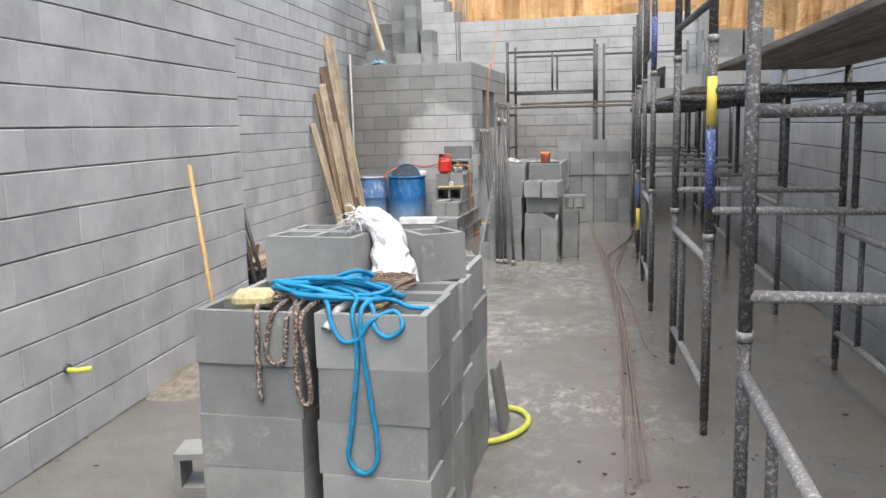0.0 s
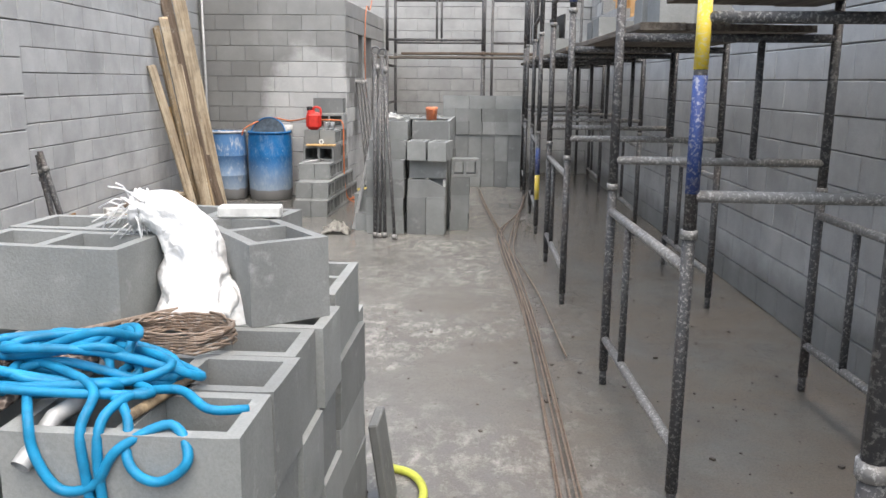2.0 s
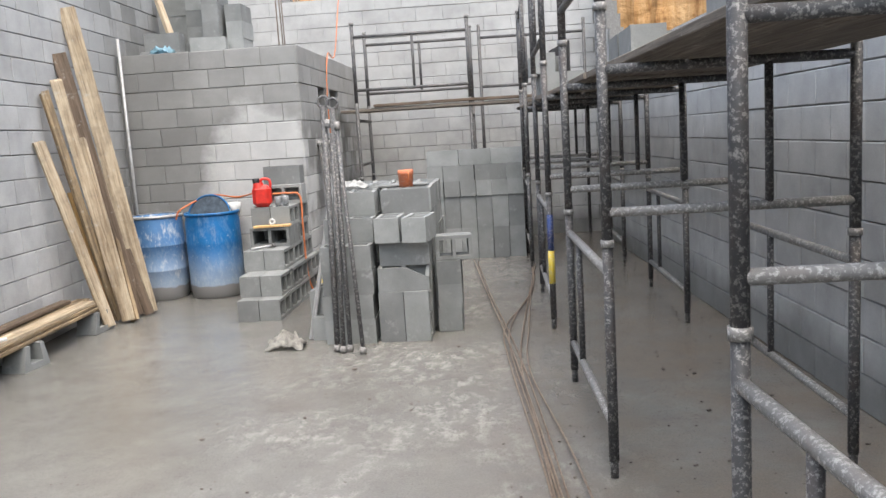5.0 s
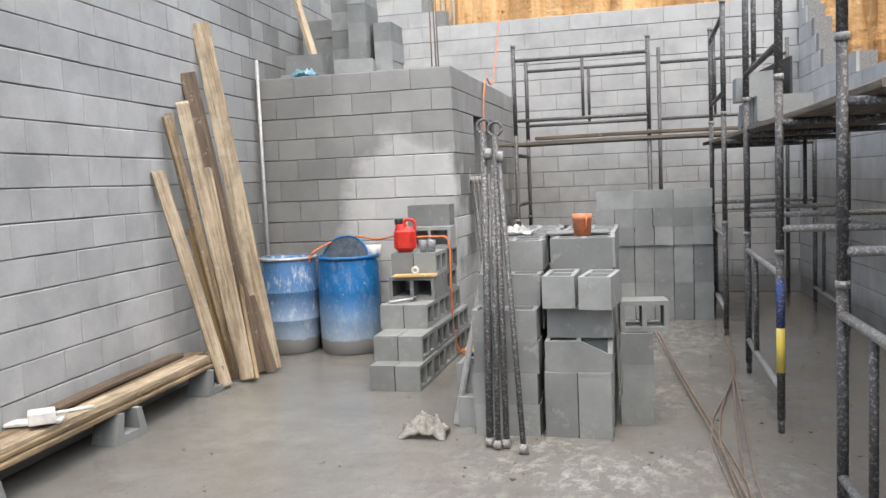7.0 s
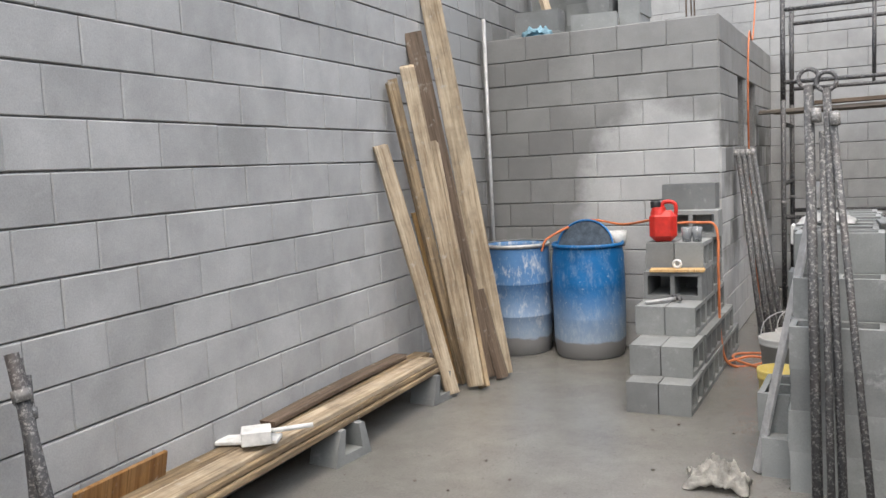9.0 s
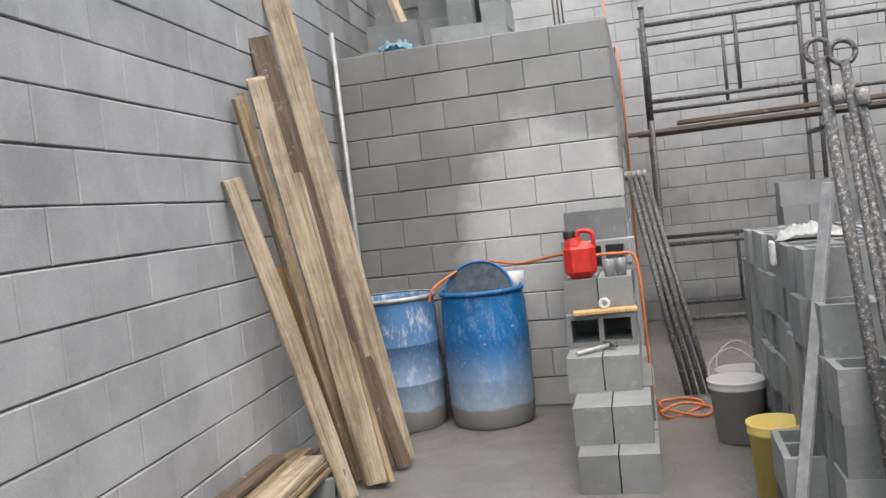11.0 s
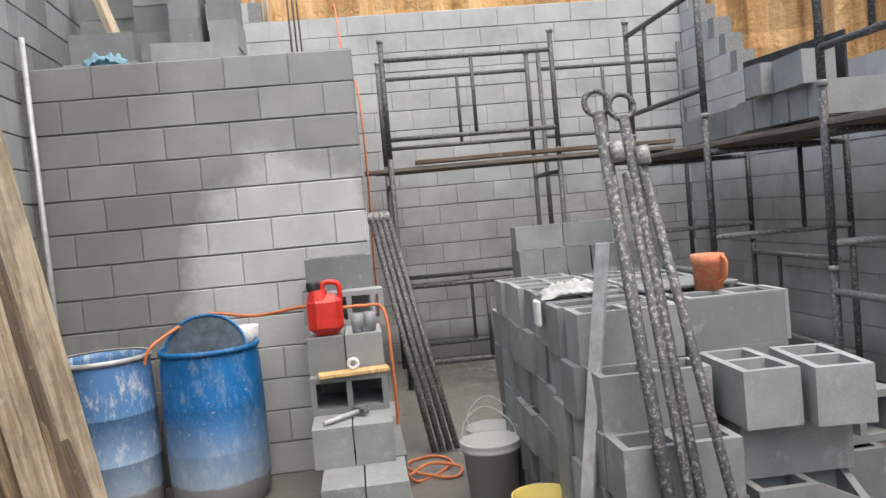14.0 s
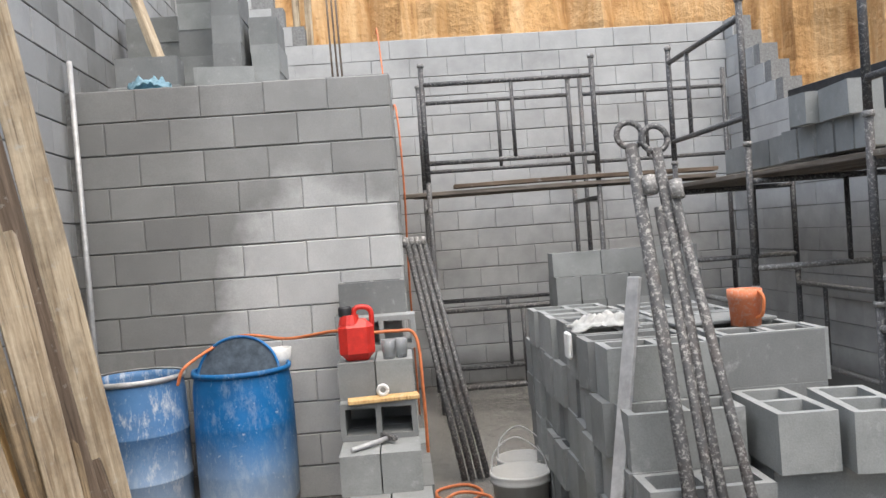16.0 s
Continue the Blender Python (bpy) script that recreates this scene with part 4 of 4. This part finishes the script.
# ---------------------------------------------------------------- buckets, rag, gloves, orange pail
def bucket(x, y, z, mat, label, r=0.14, h=0.30, inside=None, handle=True, tilt=0):
    t = thing("bucket", label, "bucket", m=pose(x, y, z, tilt, 0, 0), group="buckets")
    part("body", lathe([(0.001, 0), (r * 0.82, 0), (r * 0.97, h - 0.05), (r * 1.03, h - 0.05), (r * 1.03, h - 0.035), (r, h - 0.03), (r * 1.05, h - 0.01), (r * 1.05, h), (r * 0.96, h), (r * 0.80, 0.01), (0.001, 0.01)], 28), mat, t)
    if inside:
        part("contents", lathe([(0.001, h * 0.8), (r * 0.94, h * 0.8)], 28), inside, t)
    if handle:
        part("handle", sweep(bmesh.new(), smooth_path([(-r, 0, h - 0.03), (-r * 0.8, 0.05, h + 0.09), (0, 0.09, h + 0.15), (r * 0.8, 0.05, h + 0.07), (r, 0, h - 0.03)]), 0.004, 6), M_GALV, t)


M_PAIL_O = steel_material("worn_orange_pail", (0.55, 0.17, 0.075), 0.35, 0.2, 0.0)
M_PAIL = steel_material("dirty_white_pail", (0.42, 0.42, 0.405), 0.5, 0.05, 0.0)
M_PAIL_Y = steel_material("dirty_yellow_pail", (0.60, 0.47, 0.12), 0.3, 0.05, 0.0)
bucket(2.53, 12.04, 0.003, M_PAIL, "cement-stained white bucket on the floor", r=0.15, h=0.34)
bucket(2.59, 12.36, 0.003, M_PAIL, "cement-stained white bucket with wire handle", r=0.14, h=0.32)
bucket(2.595, 11.10, 0.003, M_PAIL_Y, "yellow plastic pail beside the block stack", r=0.12, h=0.36, inside=M_YELLOW, handle=False)


def crumple(name, label, category, at, size, mat, seed, h=0.06):
    bm = bmesh.new()
    n = 26
    g = [[None] * (n + 1) for _ in range(n + 1)]
    for i in range(n + 1):
        for j in range(n + 1):
            u, v = i / n * 2 - 1, j / n * 2 - 1
            k = 1 + 0.25 * noise.noise((u * 2 + seed, v * 2, 3.0))
            z = h * max(0, 1 - (u * u + v * v) * 0.65) * (0.6 + 1.3 * abs(noise.noise((u * 3 + seed, v * 3, 1.0))) + 0.6 * abs(noise.noise((u * 7, v * 7 + seed, 4))))
            g[i][j] = bm.verts.new((u * size[0] / 2 * k, v * size[1] / 2 * k, z + 0.004))
    for i in range(n):
        for j in range(n):
            bm.faces.new((g[i][j], g[i + 1][j], g[i + 1][j + 1], g[i][j + 1])).smooth = True
    bmesh.ops.solidify(bm, geom=bm.faces[:], thickness=0.004)
    ob = part(name, bm, mat)
    ob.matrix_basis = pose(*at)
    return tagged(ob, label, category)


crumple("rag", "crumpled dirty white rag on the floor", "rag", (2.40, 10.24, 0.003), (0.28, 0.22), M_CLOTH, 2, 0.10)
crumple("work_glove", "white cloth work glove on the block stack", "glove", (2.82, 11.24, 1.145), (0.28, 0.20), M_WHITE, 5, 0.05)
gl = thing("glove_finger", "cuff of a white work glove hanging over a block", "glove", (2.655, 11.17, 1.04))
part("cuff", newbox(0.02, 0.08, 0.11, None, 0.008), M_WHITE, gl)
crumple("blue_film", "crumpled light blue plastic film on the roof edge", "plastic film", (0.52, 13.10, 2.602), (0.26, 0.14), M_BLUE_BAG, 8, 0.07)
ct = part("cement_board", newbox(0.42, 0.26, 0.014, None, 0.003), M_STACK)
ct.matrix_basis = pose(3.27, 11.19, 1.147, 0, 0, 4)
tagged(ct, "thin pale board lying on the block stack", "board")

op = thing("orange_pail", "worn orange plastic pail on the block stack", "pail", (3.32, 10.98, 1.148))
part("body", lathe([(0.001, 0), (0.056, 0), (0.062, 0.10), (0.066, 0.104), (0.066, 0.14), (0.062, 0.14), (0.053, 0.01), (0.001, 0.01)], 24), M_PAIL_O, op)
part("handle", sweep(bmesh.new(), smooth_path([(0.03, -0.055, 0.135), (0.035, -0.09, 0.11), (0.03, -0.085, 0.05), (0.02, -0.055, 0.03)]), 0.007, 6), M_ORANGE, op)

# ---------------------------------------------------------------- rebar on the floor
rr = random.Random(8)
for i, (pts) in enumerate((
        [(4.36, 3.95), (4.33, 5.2), (4.27, 7.4), (4.10, 9.6), (4.10, 10.6), (4.36, 12.0), (4.41, 13.8)],
        [(4.40, 4.00), (4.36, 5.5), (4.29, 7.4), (4.12, 9.8), (4.16, 10.8), (4.38, 12.2), (4.43, 13.9)],
        [(4.43, 4.05), (4.39, 5.5), (4.31, 7.4), (4.14, 9.7), (3.92, 12.0), (3.73, 14.0)],
        [(4.46, 4.10), (4.41, 5.5), (4.33, 7.5), (4.17, 9.7), (3.96, 12.0), (3.78, 14.0)],
        [(4.34, 4.6), (4.30, 6.4), (4.25, 8.0), (4.18, 9.6), (4.30, 11.5), (4.46, 13.6)],
        [(4.48, 6.4), (4.38, 7.9), (4.24, 9.3), (4.28, 10.5), (4.36, 12.4)])):
    path = smooth_path([(x + rr.uniform(-0.01, 0.01), y, 0.010 + 0.012 * (i % 3)) for x, y in pts])
    tagged(part("rebar", sweep(bmesh.new(), path, 0.0055, 6), M_RUST), "thin rusty steel bar lying on the floor", "rebar", "rebar on the floor")
for i in range(3):
    rb = part("starter_bar", tube((1.60 + 0.035 * i, 13.9 + 0.05 * (i % 2), 2.6), (1.58 + 0.03 * i, 13.95, 4.1), 0.007), M_RUST)
    tagged(rb, "rusty starter bar rising from the enclosure roof", "rebar", "starter bars")
bm1 = lean((0.52, 13.36, RZ + 0.24), (0.24, 13.52, RZ + 1.1), 0.07, 0.05, M_WOOD, 21, 0, "timber prop leaning on the roof", "timber_prop")
for i, x in enumerate((1.07, 1.20)):
    sd = part("timber_post", newbox(0.07, 0.07, 1.6, pose(x, 16.72, 3.0), 0.004), M_WOOD)
    tagged(sd, "pale timber post behind the back wall", "post")

# ---------------------------------------------------------------- things on the near stack
def rope(name, pts, r, mat, label, lift=0.0):
    return tagged(part(name, sweep(bmesh.new(), smooth_path([(x + (0.09 if "blue" in name else 0.045), y - 0.265, z + 0.035) for x, y, z in pts], 7), r, 8), mat), label, "rope")


TOPZ = 0.967
rr = random.Random(31)
pts = []
for k in range(64):
    a = k * 1.05 + rr.uniform(-0.3, 0.3)
    rad = 0.05 + 0.15 * rr.random()
    pts.append((3.20 + rad * 1.35 * math.cos(a) + 0.02 * math.sin(k * 0.7), 3.53 + rad * 0.75 * math.sin(a), TOPZ + 0.012 + 0.10 * (k / 64) * rr.random() + 0.02 * (1 + math.sin(k))))
pts += [(3.30, 3.42, 1.02), (3.315, 3.345, 0.96), (3.33, 3.335, 0.80), (3.30, 3.335, 0.55), (3.285, 3.333, 0.44), (3.325, 3.333, 0.385), (3.375, 3.333, 0.40), (3.395, 3.334, 0.48), (3.375, 3.335, 0.65), (3.345, 3.34, 0.93), (3.36, 3.40, 1.0), (3.42, 3.50, 0.985), (3.50, 3.44, 0.975), (3.56, 3.47, 0.965)]
rope("blue_rope", pts, 0.0088, M_ROPE, "bright blue rope heaped on blocks with a hanging loop")
rope("blue_rope", [(3.14, 3.5, 1.0), (3.22, 3.36, 0.99), (3.24, 3.335, 0.93), (3.28, 3.332, 0.87), (3.34, 3.334, 0.88), (3.38, 3.34, 0.94), (3.46, 3.37, 0.975), (3.50, 3.335, 0.93), (3.45, 3.333, 0.89), (3.40, 3.335, 0.92), (3.34, 3.42, 1.0), (3.0, 3.60, 1.0), (2.92, 3.66, 0.98), (3.05, 3.70, 1.0), (3.15, 3.65, 1.0), (2.98, 3.56, 0.985)], 0.0088, M_ROPE, "bright blue rope heaped on blocks")
rope("brown_rope", [(2.97, 3.50, TOPZ + 0.02), (2.99, 3.37, 0.975), (3.0, 3.338, 0.93), (2.995, 3.336, 0.75), (3.0, 3.335, 0.63)], 0.0098, M_ROPE_B, "brown speckled rope hanging over the blocks")
pts = [(3.06, 3.5, 0.98), (3.07, 3.36, 0.975), (3.05, 3.337, 0.93), (3.03, 3.335, 0.82), (3.06, 3.334, 0.775), (3.10, 3.335, 0.80), (3.115, 3.337, 0.94), (3.12, 3.42, 0.985), (3.05, 3.52, 1.0), (3.13, 3.50, 0.99), (3.145, 3.37, 0.98), (3.15, 3.337, 0.93), (3.145, 3.334, 0.72), (3.165, 3.332, 0.635), (3.195, 3.334, 0.65), (3.185, 3.336, 0.80), (3.17, 3.34, 0.95), (3.20, 3.48, 1.0), (3.05, 3.58, 0.99), (2.9, 3.52, 0.98), (3.0, 3.45, 0.99), (3.14, 3.56, 1.01), (3.27, 3.60, 1.0)]
rope("brown_rope", pts, 0.0098, M_ROPE_B, "brown speckled rope looped over the block edge")
sp = part("sponge", newbox(0.15, 0.10, 0.06, None, 0.02), M_YELLOW_FOAM)
TOPZ = 1.001
sp.matrix_basis = pose(2.99, 3.17, TOPZ, 4, 0, 12)
tagged(sp, "dirty yellow sponge on the stack", "sponge")
wire = sweep(bmesh.new(), [(0.115 * (1 + 0.08 * math.sin(k * 1.7)) * math.cos(k * 0.35), 0.085 * (1 + 0.08 * math.cos(k * 2.1)) * math.sin(k * 0.35), 0.01 + 0.045 * (k / 220) + 0.004 * math.sin(k * 3.3)) for k in range(220)], 0.0032, 5)
wc = part("wire_coil", wire, M_RUST)
wc.matrix_basis = pose(3.40, 3.53, TOPZ)
tagged(wc, "coil of rusty tie wire on the blocks", "wire coil")
for i, (a, b) in enumerate((((2.85, 3.20, TOPZ + 0.01), (3.36, 3.66, TOPZ + 0.05)), ((2.88, 3.26, TOPZ + 0.01), (3.33, 3.45, TOPZ + 0.04)))):
    tagged(part("rebar", tube(a, b, 0.006), M_RUST), "short rusty bar lying across the stack", "rebar", "bars on the stack")
st = part("dowel", tube((3.47, 3.12, TOPZ + 0.012), (3.51, 3.34, TOPZ + 0.012), 0.010), M_WOOD_G)
tagged(st, "short dirty wooden dowel lying on the blocks", "stick")
pp = part("pipe_offcut", sweep(bmesh.new(), [(3.31, 3.06, 0.945), (3.33, 3.14, 1.0), (3.37, 3.22, 1.02)], 0.016, 12, cap=False), M_GALV)
tagged(pp, "short grey pipe offcut poking over the edge", "pipe")
wo = part("conduit_box", newbox(0.17, 0.06, 0.03, None, 0.003), M_WHITE)
wo.matrix_basis = pose(3.40, 4.07, 1.201, 0, 0, 8)
tagged(wo, "short white plastic trunking piece on a block", "trunking")


def sack():
    """Tied white woven sack slumped between blocks, frayed neck to the upper end."""
    bm = bmesh.new()
    spine = smooth_path([(3.29, 3.74, 1.01), (3.28, 3.75, 1.06), (3.26, 3.80, 1.12), (3.245, 3.83, 1.20), (3.20, 3.84, 1.255), (3.145, 3.83, 1.28), (3.115, 3.82, 1.285)], 6)
    rad = np.interp(np.linspace(0, 1, len(spine)), [0, 0.10, 0.25, 0.5, 0.75, 0.88, 1], [0.06, 0.10, 0.095, 0.072, 0.06, 0.038, 0.05])
    rings, n = [], 44
    for i, (p, r) in enumerate(zip(spine, [float(v) for v in rad])):
        d = (spine[min(i + 1, len(spine) - 1)] - spine[max(i - 1, 0)]).normalized()
        s = Vector((0, 1, 0))
        u = d.cross(s).normalized()
        ring = []
        for k in range(n):
            a = 2 * math.pi * k / n
            q = r * (1 + 0.24 * noise.noise((math.cos(a) * 2.2, math.sin(a) * 2.2, i * 0.22)) - 0.30 * abs(noise.noise((math.cos(a) * 3.5 + 5, math.sin(a) * 3.5, i * 0.16))) + 0.05 * math.sin(a * 9 + i * 0.3))
            ring.append(bm.verts.new(p + q * (math.cos(a) * s * 0.9 + math.sin(a) * u)))
        rings.append(ring)
    for a, b in zip(rings, rings[1:]):
        for k in range(n):
            bm.faces.new((a[k], a[(k + 1) % n], b[(k + 1) % n], b[k])).smooth = True
    bm.faces.new(rings[0][::-1])
    bm.faces.new(rings[-1])
    t = thing("woven_sack", "white woven plastic sack with frayed neck on the blocks", "sack", (0.09, -0.04, -0.02))
    part("bag", bm, M_SACK, t)
    b2 = bmesh.new()
    bmesh.ops.create_icosphere(b2, subdivisions=3, radius=0.085, matrix=pose(3.355, 3.80, 1.035) @ Matrix.Diagonal((0.85, 0.8, 0.8, 1)))
    for v in b2.verts:
        v.co += 0.03 * noise.noise(v.co * 14) * (v.co - Vector((3.355, 3.80, 1.035))).normalized()
    for f in b2.faces:
        f.smooth = True
    part("bulge", b2, M_SACK, t)
    q = random.Random(4)
    fr = bmesh.new()
    for k in range(46):
        a = Vector((3.125 + q.uniform(-0.03, 0.03), 3.82 + q.uniform(-0.03, 0.03), 1.285 + q.uniform(-0.03, 0.025)))
        e = a + Vector((q.uniform(-0.09, 0.03), q.uniform(-0.05, 0.03), q.uniform(-0.07, 0.06)))
        sweep(fr, [a, a.lerp(e, 0.5) + Vector((0, 0, 0.012)), e], 0.0022, 4)
    part("fringe", fr, M_SACK, t, "frayed threads")


sack()

# yellow hose, broom stick, sand, tap on the near side
tagged(part("yellow_hose", sweep(bmesh.new(), smooth_path([(3.62, 4.40, 0.02), (3.72, 4.48, 0.018), (3.80, 4.62, 0.018), (3.82, 4.78, 0.018), (3.76, 4.92, 0.018), (3.64, 4.98, 0.018)]), 0.017, 10), M_HOSE_Y), "yellow-green hose curling out on the floor", "hose")
tagged(part("broom_stick", tube((1.80, 5.15, 0.01), (1.44, 5.50, 1.42), 0.014), M_WOOD_Y), "varnished wooden broom stick leaning on the wall", "stick")
tv = thing("wall_tap", "yellow-green hose stub on a small wall outlet", "tap", (1.47, 4.05, 0.42))
part("stub", sweep(bmesh.new(), smooth_path([(-0.03, 0, 0.01), (0.05, 0.0, 0.0), (0.12, 0.05, 0.0)]), 0.016, 8), M_HOSE_Y, tv)
part("flange", tube((-0.02, 0, 0.01), (0.02, 0, 0.01), 0.026), M_TUBE_G, tv)


def heap(x, y, r, h, mat, label):
    bm = bmesh.new()
    rings = []
    for i in range(9):
        t = i / 8
        ring = []
        for k in range(26):
            a = 2 * math.pi * k / 26
            q = r * t * (1 + 0.2 * noise.noise((math.cos(a) + x, math.sin(a), 2)))
            ring.append(bm.verts.new((x + q * math.cos(a), y + q * math.sin(a) * 1.5, 0.002 + h * (1 - t) ** 1.3 + 0.02 * (1 - t) * noise.noise((q * 20 * math.cos(a), q * 20 * math.sin(a), 0)))))
        rings.append(ring)
    for a, b in zip(rings, rings[1:]):
        for k in range(26):
            bm.faces.new((a[k], a[(k + 1) % 26], b[(k + 1) % 26], b[k])).smooth = True
    tagged(part("sand_heap", bm, mat), label, "sand heap", kind="stuff")


heap(1.55, 5.25, 0.32, 0.13, M_SAND, "small heap of damp sand against the wall")

M_GRIT = plain_material("grit", (0.15, 0.13, 0.11), 0.95, 0.5)
# crumbs of mortar and grit on the slab
rr = random.Random(77)
bm = bmesh.new()
for k in range(520):
    x = rr.choice((rr.uniform(2.6, 4.6), rr.uniform(4.3, 5.9), rr.uniform(4.3, 5.9), rr.uniform(0.9, 4.0)))
    y, s = rr.uniform(3.4, 13.5), rr.uniform(0.003, 0.009) * rr.choice((1, 1, 1.6))
    box(bm, s * rr.uniform(0.8, 2), s * rr.uniform(0.8, 1.8), s * 0.7, pose(x, y, 0.002, rr.uniform(-8, 8), rr.uniform(-8, 8), rr.uniform(0, 180)))
tagged(part("grit", bm, M_GRIT), "crumbs of mortar and earth on the slab", "grit", kind="stuff")

# ---------------------------------------------------------------- face blocks of the walls
lay_blocks()
